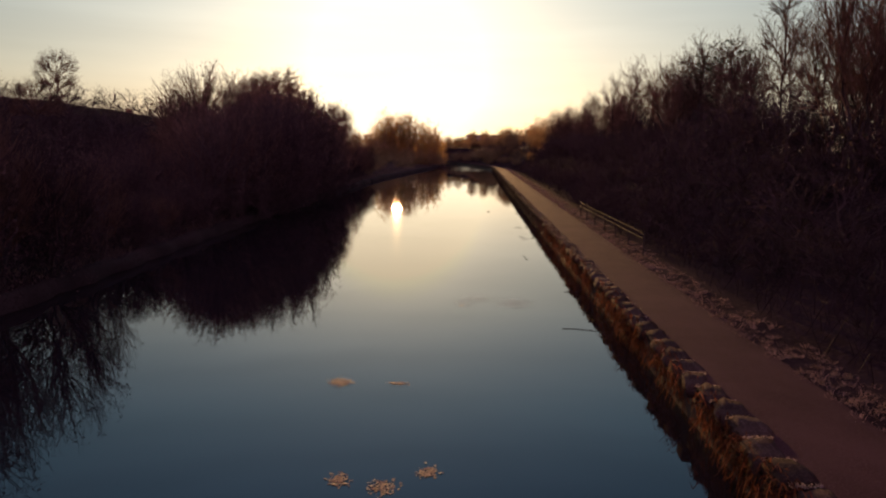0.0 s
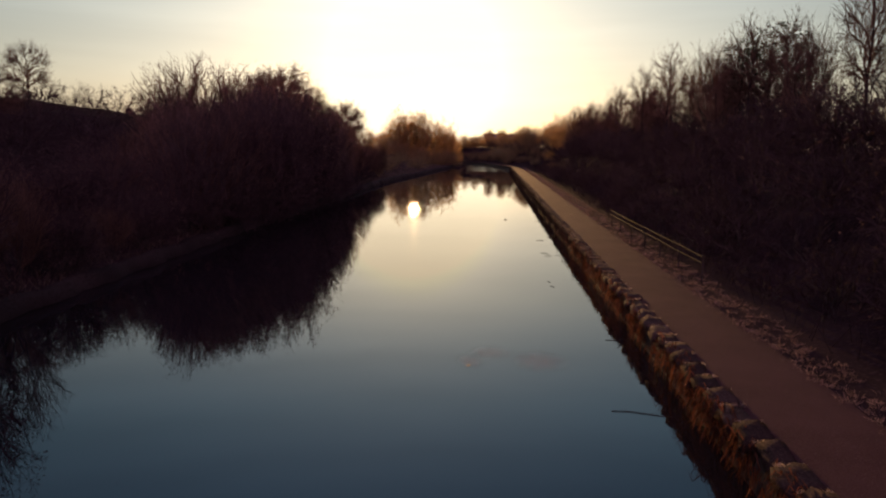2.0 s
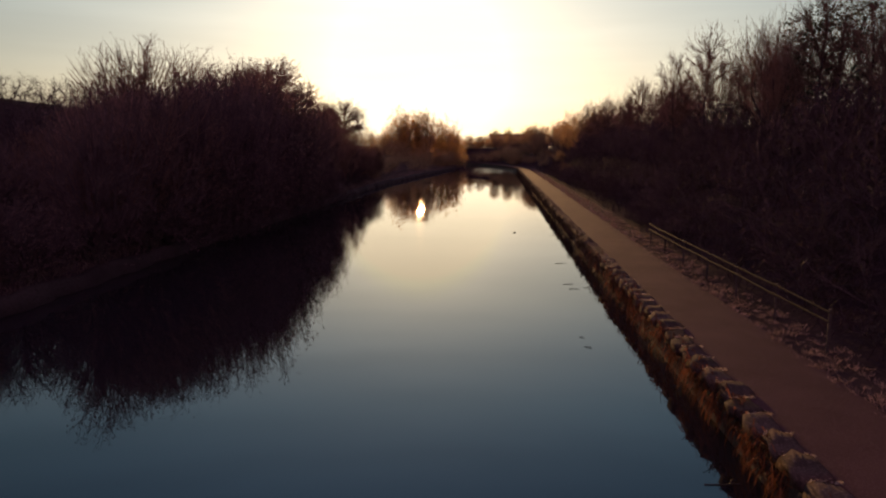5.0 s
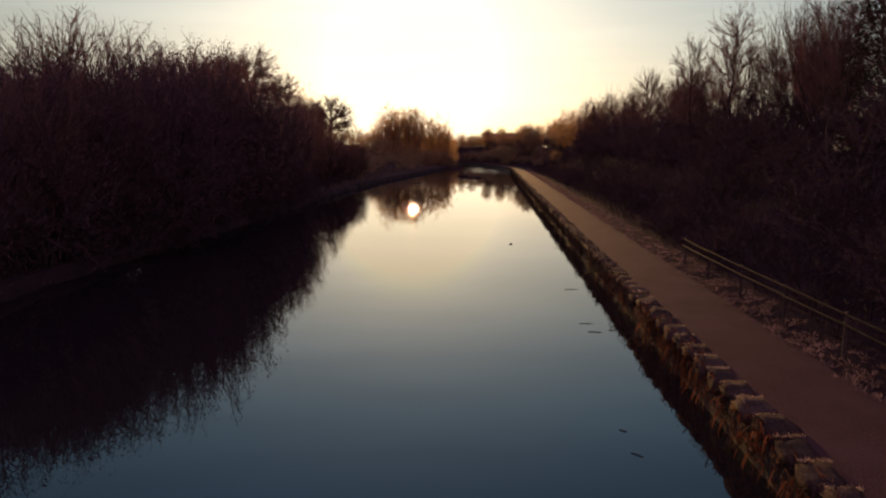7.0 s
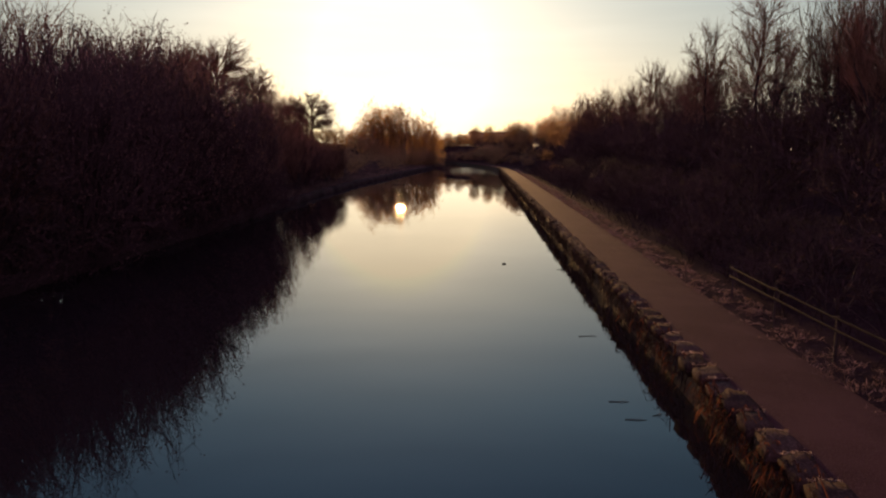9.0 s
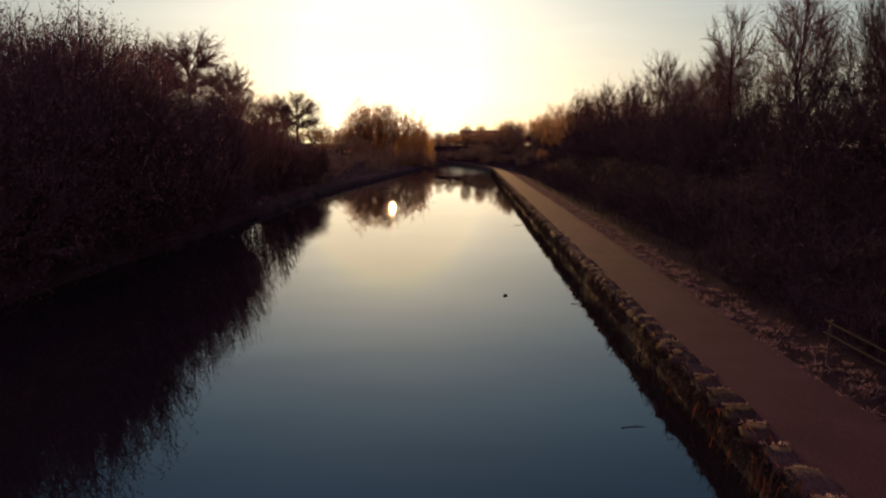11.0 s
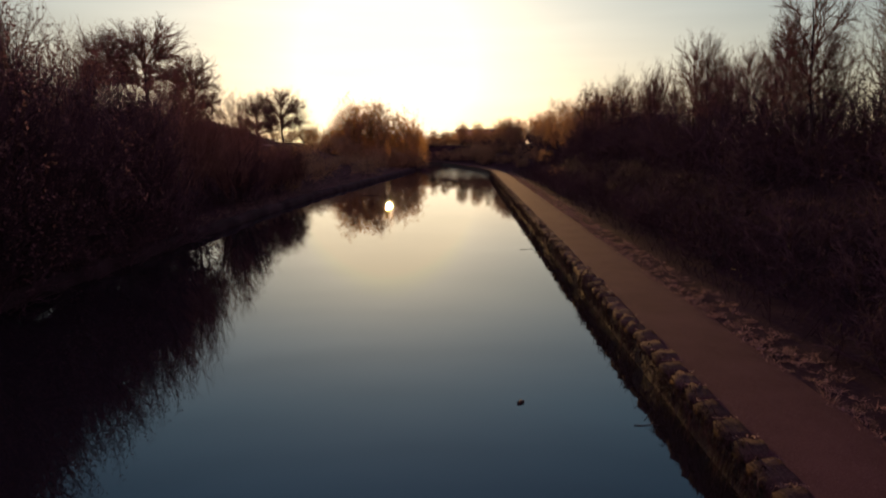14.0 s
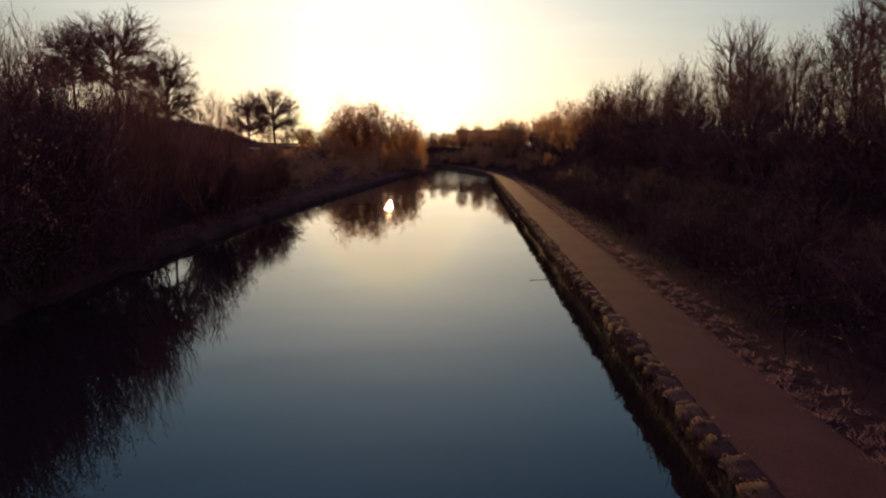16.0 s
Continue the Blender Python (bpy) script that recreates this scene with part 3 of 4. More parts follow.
def join_scrub():
    """All the scrub that nobody could count, as one mesh of stems and leaves."""
    V, F, idx = [], [], []
    base = 0
    for i, x, y, scale, turn, wide in scrub:
        src = shrub.made[i % len(shrub.made)]
        m = np.array(pose(x, y, gz(x, y) - 0.05, 0, 0, turn) @ Matrix.Diagonal((scale * wide, scale * wide, scale, 1)))
        for child in src.children:
            me = child.data
            co = np.empty(len(me.vertices) * 3)
            me.vertices.foreach_get("co", co)
            V.append(co.reshape(-1, 3) @ m[:3, :3].T + m[:3, 3])
            F.extend([tuple(v + base for v in p.vertices) for p in me.polygons])
            idx.extend([1 if child.name.startswith("foliage") else 0] * len(me.polygons))
            base += len(me.vertices)
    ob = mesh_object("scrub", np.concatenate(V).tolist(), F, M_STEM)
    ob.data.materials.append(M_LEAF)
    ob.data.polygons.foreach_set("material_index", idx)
    tagged(ob, "dense brown winter scrub over the banks", "scrub", kind="stuff")


def beside(pts, y, d):
    """The place d metres to the right of a bank line, level with y."""
    i = int(np.argmax(pts[:, 1] >= y))
    p = offset_line(pts, d)[i]
    return float(p[0]), float(p[1])


def plant_right_bank():
    rng = random.Random(5)
    # trees below y 17 are out of view, added for their shading
    y = -20.0
    while y < 214:
        d = rng.uniform(8.5, 16.0)
        top = float(np.interp(y, [0, 35, 58, 70, 82, 100, 120, 173, 215], [13.2, 13.2, 13.1, 12.2, 11.2, 11.7, 11.6, 10.6, 9.9]))
        x, yy = beside(R_PTS, y, d)
        h = top - gz(x, yy) + rng.uniform(-1.5, 0.5)
        # far trees take the kind whose twigs are paled for haze
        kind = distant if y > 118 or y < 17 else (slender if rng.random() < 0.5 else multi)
        kind.put(rng.randrange(9), x, yy, h / 10, rng.uniform(0, 360), wide=rng.uniform(0.8, 1.1))
        y += 3.5 if y < 15 else (rng.uniform(2.0, 3.2) if y < 44 else rng.uniform(1.3, 2.2) if y < 110 else rng.uniform(1.3, 2.2))
    y = -20.0
    while y < 205:
        d = rng.uniform(5.0, 9.0) + (0.6 if y > 45 else 0)
        x, yy = beside(R_PTS, y, d)
        # shrubs further on take the haze-paled kind
        (haze_shrub if y > 110 + rng.uniform(0, 60) else shrub).put(rng.randrange(9), x, yy, rng.uniform(0.5, 0.85) * (0.75 if d < 6.2 else 1.0), rng.uniform(0, 360), wide=rng.uniform(1.0, 1.5))
        y += 4.0 if y < 11 else rng.uniform(1.5, 2.7)
    y = 10.0
    while y < 120:
        x, yy = beside(R_PTS, y, rng.uniform(4.1, 6.0) + (0.3 if y > 45 else 0))
        shrub.put(rng.randrange(9), x, yy, rng.uniform(0.45, 0.8), rng.uniform(0, 360), wide=rng.uniform(1.1, 1.5))
        y += rng.uniform(1.1, 2.0)
    for c in range(9):
        x, yy = beside(R_PTS, 44.5 + 1.1 * c, rng.uniform(3.9, 4.5))
        scrub.append((rng.randrange(9), x, yy, rng.uniform(0.3, 0.5), rng.uniform(0, 360), rng.uniform(1.2, 1.6)))
    for c in range(70):
        x, yy = beside(R_PTS, 22 + 1.5 * c, rng.uniform(9.5, 12.5))
        scrub.append((rng.randrange(9), x, yy, rng.uniform(0.85, 1.3), rng.uniform(0, 360), rng.uniform(1.0, 1.3)))
    for c in range(30):
        x, yy = beside(R_PTS, 16 + 1.9 * c, rng.uniform(6.0, 9.5))
        scrub.append((rng.randrange(9), x, yy, rng.uniform(0.6, 0.95), rng.uniform(0, 360), rng.uniform(1.2, 1.6)))
    y = 46.0
    while y < 112:
        x, yy = beside(R_PTS, y, rng.uniform(14.0, 21.0))
        scrub.append((rng.randrange(9), x, yy, rng.uniform(1.0, 1.45), rng.uniform(0, 360), rng.uniform(1.2, 1.5)))
        y += rng.uniform(1.8, 2.8)
    y = 14.0
    while y < 212:
        x, yy = beside(R_PTS, y, rng.uniform(8.5, 13.0))
        scrub.append((rng.randrange(9), x, yy, rng.uniform(0.8, 1.25), rng.uniform(0, 360), rng.uniform(1.0, 1.4)))
        y += rng.uniform(2.0, 3.0) if y < 110 else rng.uniform(2.4, 3.8)


def plant_far_bend():
    """Low bushes on the outer bank of the bend, and the woods far behind it."""
    rng = random.Random(8)
    for c in range(13):
        x, y = 5 + 4.2 * c + rng.uniform(-1.2, 1.2), rng.uniform(282, 312)
        distant.put(rng.randrange(9), x, y, (rng.uniform(9.6, 10.8) - gz(x, y)) / 10, rng.uniform(0, 360), wide=2.4)
    for c in range(24):
        x, y = -24 + 2.6 * c + rng.uniform(-1, 1), rng.uniform(219, 236)
        haze_shrub.put(rng.randrange(9), x, y, rng.uniform(0.7, 1.0), rng.uniform(0, 360), wide=1.9)
    for c in range(26):
        x, y = -13 + 1.1 * c + rng.uniform(-0.5, 0.5), rng.uniform(221, 231)
        haze_shrub.put(rng.randrange(9), x, y, max(0.7, (rng.uniform(5.7, 6.6) - gz(x, y)) / 3), rng.uniform(0, 360), wide=1.3)
    for c in range(14):
        x, yy = beside(R_PTS, 178 + 2.4 * c, rng.uniform(4.2, 8.0))
        haze_shrub.put(rng.randrange(9), x, yy, rng.uniform(0.6, 1.0), rng.uniform(0, 360), wide=1.6)
    for c in range(34):
        x, y = -74 + 4.2 * c + rng.uniform(-1.5, 1.5), rng.uniform(285, 325)
        haze_shrub.put(rng.randrange(9), x, y, (rng.uniform(7.6, 8.8) - gz(x, y)) / 3, rng.uniform(0, 360), wide=1.5)
    for c in range(40):
        x, y = -75 + 4.2 * c + rng.uniform(-1.5, 1.5), rng.uniform(330, 375)
        distant.put(rng.randrange(9), x, y, (rng.uniform(9.9, 12.0) - gz(x, y)) / 10, rng.uniform(0, 360), wide=2.2)


def plant_left_bank():
    rng = random.Random(6)
    # the clump that stands before the bend
    for c in range(11):
        x, y = -19 + 1.5 * c + rng.uniform(-0.4, 0.4), rng.uniform(176, 186)
        k = 1 - 0.42 * abs((x + 11.5) / 9) ** 2
        (distant if abs(x + 10) < 1.9 else golden).put(rng.randrange(9), min(x, -4.2), y, max(rng.uniform(11.4, 13.2) * k, 5) / 10, rng.uniform(0, 360), wide=0.62 if abs(x + 9.6) < 1.5 else 0.9)
    for c in range(16):
        haze_shrub.put(rng.randrange(9), -20 + 1.1 * c, rng.uniform(168, 178), rng.uniform(0.9, 1.5), rng.uniform(0, 360), wide=1.2)
    # the dense belt over the water: place, top, kind, width
    for x, y, top, kind, wide in [(-19.7, 58, 11.4, dome, 1.14), (-18.5, 69.5, 11.7, dense, 0.92), (-19.7, 81, 12.1, multi, 1.15), (-16.4, 76, 10.6, multi, 1.0), (-23.5, 75, 11.2, broad, 0.9),
                                  (-24.0, 64.5, 9.6, dense, 0.9), (-15.0, 62.5, 9.8, dense, 0.85), (-17.5, 52.5, 8.0, dome, 1.0), (-13.4, 80.5, 10.0, multi, 0.9), (-14.0, 84, 9.2, multi, 0.9), (-12.8, 88, 7.4, multi, 1.0),
                                  (-13.0, 92, 6.2, leafy, 0.8), (-16.5, 87.5, 9.6, multi, 0.9), (-14.6, 43.6, 7.2, dense, 1.0), (-14.5, 47.6, 7.6, dense, 1.0)]:
        kind.put(rng.randrange(9), x, y, (top - gz(x, y)) / 10, rng.uniform(0, 360), wide=wide)
    # the lower tier that leans out over the water
    for x, y, top, wide in [(-13.5, 39.6, 6.7, 0.9), (-13.2, 43.2, 7.1, 0.9), (-13.2, 46.9, 7.9, 0.85), (-13.4, 45.2, 7.6, 0.85), (-16.4, 47.2, 7.8, 1.0), (-12.6, 50.2, 8.7, 0.8), (-12.3, 53.4, 9.3, 0.8), (-12.4, 56.6, 9.5, 0.8), (-12.3, 60.2, 9.2, 0.8), (-12.6, 63.4, 8.6, 0.8),
                            (-12.6, 66.4, 8.2, 0.85), (-12.7, 69.6, 8.3, 0.8), (-12.8, 72.8, 8.3, 0.8), (-13.0, 75.4, 7.8, 0.75), (-16.0, 66.0, 9.4, 0.9), (-16.4, 57.0, 9.0, 0.9)]:
        leafy.put(rng.randrange(9), x, y, (top - gz(x, y)) / 10, rng.uniform(0, 360), wide=wide)
    for c in range(9):
        x, y = -12.6 - rng.uniform(0, 2.5), 92 + 2.2 * c
        multi.put(rng.randrange(9), x, y, (rng.uniform(4.6, 5.8) - gz(x, y)) / 10, rng.uniform(0, 360), wide=1.3)
    # near trees and low bushes at the water's edge: place, top, width
    for x, y, top, wide in [(-14.6, 14.5, 6.6, 1.1), (-13.8, 17.5, 6.4, 1.1), (-13.4, 20.4, 6.0, 1.1), (-13.4, 23.2, 5.6, 1.1), (-13.2, 26.0, 4.6, 1.2), (-16.5, 19, 6.8, 1.2), (-16.8, 24, 6.4, 1.2),
                            (-13.6, 29.4, 2.9, 1.6), (-13.4, 32.4, 2.7, 1.8), (-13.6, 35.4, 3.2, 1.7), (-16.5, 30, 4.0, 1.6), (-17, 34.5, 4.4, 1.6), (-17.5, 39, 5.2, 1.5), (-18, 44, 6.2, 1.3)]:
        (multi if y % 2 < 0.5 else leafy).put(rng.randrange(9), x, y, (top - gz(x, y)) / 10, rng.uniform(0, 360), wide=wide)
    for c in range(46):
        x, y = -17 - rng.uniform(0, 12), rng.uniform(14, 56)
        scrub.append((rng.randrange(9), x, y, rng.uniform(0.5, 0.95), rng.uniform(0, 360), 1.5))
    # single trees that show against the sky: place, top, kind, width
    for x, y, top, kind, wide in [(-30.3, 54, 12.0, broad, 0.8), (-35, 57, 9.8, multi, 1.3), (-26, 44, 9.0, broad, 1.1), (-31, 40, 9.6, multi, 1.3), (-38, 66, 9.6, broad, 1.3), (-24, 35, 8.4, multi, 1.2),
                                  (-26.6, 108, 16.6, solitary, 1.05), (-29.6, 106.5, 15.4, solitary, 0.9), (-32.0, 108, 13.0, solitary, 0.7), (-23.0, 110, 13.6, solitary, 0.75), (-20.8, 116, 10.8, multi, 0.9), (-18.2, 113, 8.6, multi, 0.9),
                                  (-36.6, 184, 15.2, solitary, 0.85), (-30.4, 180, 15.8, solitary, 1.0), (-26.0, 188, 10.2, distant, 0.9), (-22.5, 192, 9.8, distant, 0.9)]:
        kind.put(rng.randrange(9), x, y, (top - gz(x, y)) / 10, rng.uniform(0, 360), wide=wide)
    # unseen trees added behind the start to block sky light from the banks
    for c in range(9):
        x, y = -14 - rng.uniform(0, 8), -40 + 5 * c
        distant.put(rng.randrange(9), x, y, rng.uniform(0.6, 0.9), rng.uniform(0, 360), wide=1.3)
    y = 16.0
    while y < 172:
        x, yy = beside(L_PTS, y, -rng.uniform(2.8, 11.0))
        (haze_shrub if y > 100 else shrub).put(rng.randrange(9), x, yy, rng.uniform(0.5, 1.0), rng.uniform(0, 360), wide=rng.uniform(1.1, 1.6))
        y += rng.uniform(1.9, 3.2)
    # scrub that hides the water's edge under the belt
    for c in range(44):
        x, yy = beside(L_PTS, 43.5 + 0.75 * c, -rng.uniform(0.0, 1.3))
        scrub.append((rng.randrange(9), x, yy, rng.uniform(0.5, 0.85), rng.uniform(0, 360), rng.uniform(1.0, 1.4)))
    # scrub along the crest of the hill
    for c in range(40):
        x, y = -27 - rng.uniform(0, 9), 34 + 2.6 * c
        scrub.append((rng.randrange(9), x, y, rng.uniform(0.5, 0.95), rng.uniform(0, 360), 1.5))


plant_right_bank()
plant_left_bank()
plant_far_bend()
join_scrub()
ivy.put(0, 19.8, 51.5, 0.80, 20, wide=1.4)


# ---- undergrowth and grass ----
def stems(name, P0, P1, P2, r, mat, label, category):
    """Thin three-sided stems through three points each, as one mesh."""
    n = len(P0)
    t = P2 - P0
    a = np.cross(t, np.array([0.3, 0.5, 0.8]))
    a /= np.linalg.norm(a, axis=1)[:, None] + 1e-9
    b = np.cross(t, a)
    b /= np.linalg.norm(b, axis=1)[:, None] + 1e-9
    rows = []
    for P, rr in ((P0, r), (P1, r * 0.7)):
        for k in range(3):
            w = 2 * math.pi * k / 3
            rows.append(P + (a * math.cos(w) + b * math.sin(w)) * rr)
    rows.append(P2)
    V = np.stack(rows, 1).reshape(-1, 3)
    q = np.arange(n) * 7
    F = []
    for k in range(3):
        j = (k + 1) % 3
        F += np.stack([q + k, q + j, q + 3 + j, q + 3 + k], 1).tolist()
        F += np.stack([q + 3 + k, q + 3 + j, q + 6], 1).tolist()
    return tagged(mesh_object(name, V.tolist(), F, mat), label, category, kind="stuff")


def blades(name, P, D, length, width, droop, mat, label, category):
    """Grass blades: base points, lean directions, lengths."""
    rng = np.random.default_rng(len(P))
    n = len(P)
    w = rng.uniform(0, 2 * np.pi, n)
    side = np.stack([np.cos(w), np.sin(w), np.zeros(n)], 1) * width[:, None]
    mid = P + D * (length * 0.55)[:, None]
    tip = P + D * length[:, None] - np.array([0, 0, 1.0]) * (droop * length)[:, None]
    V = np.stack([P - side, P + side, mid + side * 0.7, mid - side * 0.7, tip], 1).reshape(-1, 3)
    q = np.arange(n) * 5
    F = np.stack([q, q + 1, q + 2, q + 3], 1).tolist() + np.stack([q + 3, q + 2, q + 4], 1).tolist()
    return tagged(mesh_object(name, V.tolist(), F, mat), label, category, kind="stuff")


def bank_points(pts, y0, y1, d0, d1, n, rng, sign=1):
    """Random places beside a bank line with the ground's height."""
    y = rng.uniform(y0, y1, n)
    d = rng.uniform(d0, d1, n)
    use = pts[pts[:, 1] < 208]
    x = np.interp(y, use[:, 1], use[:, 0]) + sign * d
    return np.stack([x, y, ground_z(x, y)], 1)


def make_undergrowth():
    rng = np.random.default_rng(3)
    for name, pts, y0, y1, d0, d1, n, sign in (("undergrowth", R_PTS, 1, 150, 3.5, 14, 8500, 1), ("undergrowth", L_PTS, 10, 96, 2.6, 26, 5000, -1)):
        P = bank_points(pts, y0, y1, d0, d1, n, rng, sign)
        w, ln = rng.uniform(0, 2 * np.pi, n), rng.uniform(0.5, 1.7, n)
        out = np.stack([np.cos(w), np.sin(w), np.zeros(n)], 1)
        P1 = P + out * (0.35 * ln)[:, None] + np.array([0, 0, 1.0]) * (ln * rng.uniform(0.45, 0.8, n))[:, None]
        P2 = P + out * (0.95 * ln)[:, None] + np.array([0, 0, 1.0]) * (ln * rng.uniform(0.2, 1.0, n))[:, None]
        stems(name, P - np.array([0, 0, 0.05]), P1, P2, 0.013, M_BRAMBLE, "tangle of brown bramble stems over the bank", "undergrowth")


def make_grass():
    rng = np.random.default_rng(4)
    # ragged frosted tufts between path and embankment
    tufts = bank_points(R_PTS, 1, 150, 2.22, 3.5, 2900, rng)
    tufts = tufts[rng.random(len(tufts)) < np.clip(1.2 - (tufts[:, 1] - 60) / 120, 0.2, 1)]
    tufts = tufts[rng.random(len(tufts)) < np.clip(1.5 - 0.8 * (tufts[:, 0] - coping_x(tufts[:, 1]) - 2.2), 0.25, 1)]
    c = np.repeat(tufts, 18, 0)
    size = np.repeat(rng.uniform(0.6, 1.5, len(tufts)), 18)
    n = len(c)
    w, rad = rng.uniform(0, 2 * np.pi, n), rng.random(n) ** 0.6 * 0.10 * size
    out = np.stack([np.cos(w), np.sin(w), np.zeros(n)], 1)
    P = c + out * rad[:, None]
    D = out * rng.uniform(0.3, 1.0, n)[:, None] + np.array([0, 0, 1.0]) * rng.uniform(0.5, 1.0, n)[:, None]
    blades("verge_grass", P, D, rng.uniform(0.07, 0.17, n) * size, rng.uniform(0.003, 0.0065, n), rng.uniform(0.1, 0.7, n), M_VERGE, "pale frosted grass tufts along the towpath verge", "grass")
    # weeds that hang from the coping's joints over the wall, rusty at first, darker further on
    n = 30000
    y = rng.uniform(0, 1, n) ** 1.3 * 150
    keep = np.sin(y * 1.9) + np.sin(y * 0.73 + 1) + np.sin(y * 4.3 + 2) * 0.7 + rng.uniform(-1.4, 1.4, n) > -0.9
    y = y[keep]
    n = len(y)
    lump = 0.6 + 0.4 * np.sin(y * 2.7) * np.sin(y * 1.31 + 0.5)
    P = np.stack([coping_x(y) + rng.uniform(-0.06, 0.10, n), y, rng.uniform(0.15, 0.76, n)], 1)
    over = (rng.random(n) < 0.22) & (np.sin(y * 0.9 + 2) + np.sin(y * 2.3) > 0.1)
    P[over, 0] += rng.uniform(0.02, 0.16, int(over.sum()))
    P[over, 2] = 0.74
    D = np.stack([-rng.uniform(0.1, 0.75, n) * lump, rng.uniform(-0.6, 0.6, n), rng.uniform(-0.6, 0.8, n)], 1)
    ln, wd, dr = rng.uniform(0.2, 0.55, n), rng.uniform(0.006, 0.014, n), rng.uniform(0.2, 0.9, n)
    rusty = y + rng.normal(0, 5, n) < 38
    for name, k, mat, label in (("wall_weeds", rusty, M_WEED, "rust-brown dead weeds hanging over the canal wall"), ("wall_ivy", ~rusty, M_WEED_DARK, "darker weeds hanging over the further canal wall")):
        blades(name, P[k], D[k], ln[k], wd[k], dr[k], mat, label, "weeds")
    # short grass in the coping's joints, its pale colour standing for the stones' lit rims
    run = resample(RIGHT, 0.74)
    run = run[(run[:, 1] > -3) & (run[:, 1] < 120)]
    n = 22000
    k = (rng.uniform(0, 1, n) ** 1.5 * (len(run) - 1)).astype(int)
    mid = (run[k] + run[k + 1]) / 2
    mid = mid[rng.random(n) < np.interp(mid[:, 1], [0, 34, 50, 120], [1, 1, 0.25, 0.12])]
    n = len(mid)
    P = np.stack([mid[:, 0] + rng.uniform(-0.02, 0.42, n), mid[:, 1] - 0.02 + rng.normal(0, 0.011, n), rng.uniform(0.76, 0.80, n)], 1)
    D = np.stack([rng.uniform(-0.7, 0.4, n), rng.uniform(-0.8, 0.5, n), rng.uniform(0.2, 1.0, n)], 1)
    blades("joint_grass", P, D, rng.uniform(0.035, 0.09, n), rng.uniform(0.0025, 0.0055, n), rng.uniform(0, 0.5, n), M_RIM_GRASS, "short grass between coping stones, paled for the stones' rim light", "grass")
    # grass on the far lip
    P = bank_points(L_PTS, 10, 175, 0.4, 2.8, 19000, rng, -1)
    n = len(P)
    w = rng.uniform(0, 2 * np.pi, n)
    D = np.stack([np.cos(w) * 0.5, np.sin(w) * 0.5, rng.uniform(0.4, 1.0, n)], 1)
    blades("bank_grass", P, D, rng.uniform(0.15, 0.5, n), rng.uniform(0.008, 0.018, n), rng.uniform(0, 0.5, n), M_GRASS, "dry winter grass on the low earth bank", "grass")
    # long pale grass on the open hillside
    P = bank_points(L_PTS, 94, 172, 2.0, 24, 20000, rng, -1)
    n = len(P)
    w = rng.uniform(0, 2 * np.pi, n)
    D = np.stack([np.cos(w) * 0.5, np.sin(w) * 0.5, rng.uniform(0.4, 1.0, n)], 1)
    blades("hillside_grass", P, D, rng.uniform(0.3, 0.8, n), rng.uniform(0.015, 0.03, n), rng.uniform(0, 0.4, n), M_GRASS, "long pale dead grass on the hillside", "grass")


make_undergrowth()
make_grass()


# ---- fence ----
def rail(bm, a, b, r):
    a, b = Vector(a), Vector(b)
    d = b - a
    m = Matrix.Translation((a + b) / 2) @ d.to_track_quat("Z", "Y").to_matrix().to_4x4()
    bmesh.ops.create_cone(bm, cap_ends=True, segments=8, radius1=r, radius2=r * 0.92, depth=d.length, matrix=m)


def plank(bm, a, b, thick, tall):
    """A slightly bevelled sawn rail from a to b, its top edge at their height."""
    d = b - a
    side = d.cross(Vector((0, 0, 1))).normalized() * (thick / 2)
    low = Vector((0, 0, -tall))
    v = [bm.verts.new(p) for p in (a - side, a + side, a + side + low, a - side + low, b - side, b + side, b + side + low, b - side + low)]
    for f in ((0, 1, 2, 3), (7, 6, 5, 4), (0, 4, 5, 1), (1, 5, 6, 2), (2, 6, 7, 3), (3, 7, 4, 0)):
        bm.faces.new([v[k] for k in f])
    bmesh.ops.recalc_face_normals(bm, faces=bm.faces)
    bmesh.ops.bevel(bm, geom=list(bm.edges), offset=0.008, segments=1, affect="EDGES")


def make_fence():
    rng = random.Random(9)
    root = new("post_and_rail_fence")
    tagged(root, "low weathered two-rail timber fence beside the towpath", "fence")
    ys = [28.5 + 2.7 * i for i in range(7)]
    spots = [Vector((8.47 + 0.018 * (y - 28.5) + max(0, y - 42) * 0.02, y, 0)) for y in ys]
    root.location = spots[0]
    root.location.z = gz(spots[0].x, spots[0].y)
    base = root.location.copy()
    for p in spots:
        g = gz(p.x, p.y)
        bm = bmesh.new()
        rail(bm, (p.x - base.x, p.y - base.y, g - 0.3 - base.z), (p.x - base.x + rng.uniform(-0.02, 0.02), p.y - base.y, 1.62 - base.z), 0.034)
        part("post", bm, M_BARK, root, "dark weathered post")
    for a, b in zip(spots, spots[1:]):
        for z, tall in ((1.60, 0.035), (1.38, 0.04)):
            bm = bmesh.new()
            j = rng.uniform(-0.02, 0.02)
            p0, p1 = Vector((a.x - base.x - 0.06, a.y - base.y - 0.1, z + j - base.z)), Vector((b.x - base.x - 0.06, b.y - base.y + 0.1, z - j - base.z))
            plank(bm, p0, p1, 0.03, tall)
            part("rail", bm, M_RAIL, root)


make_fence()


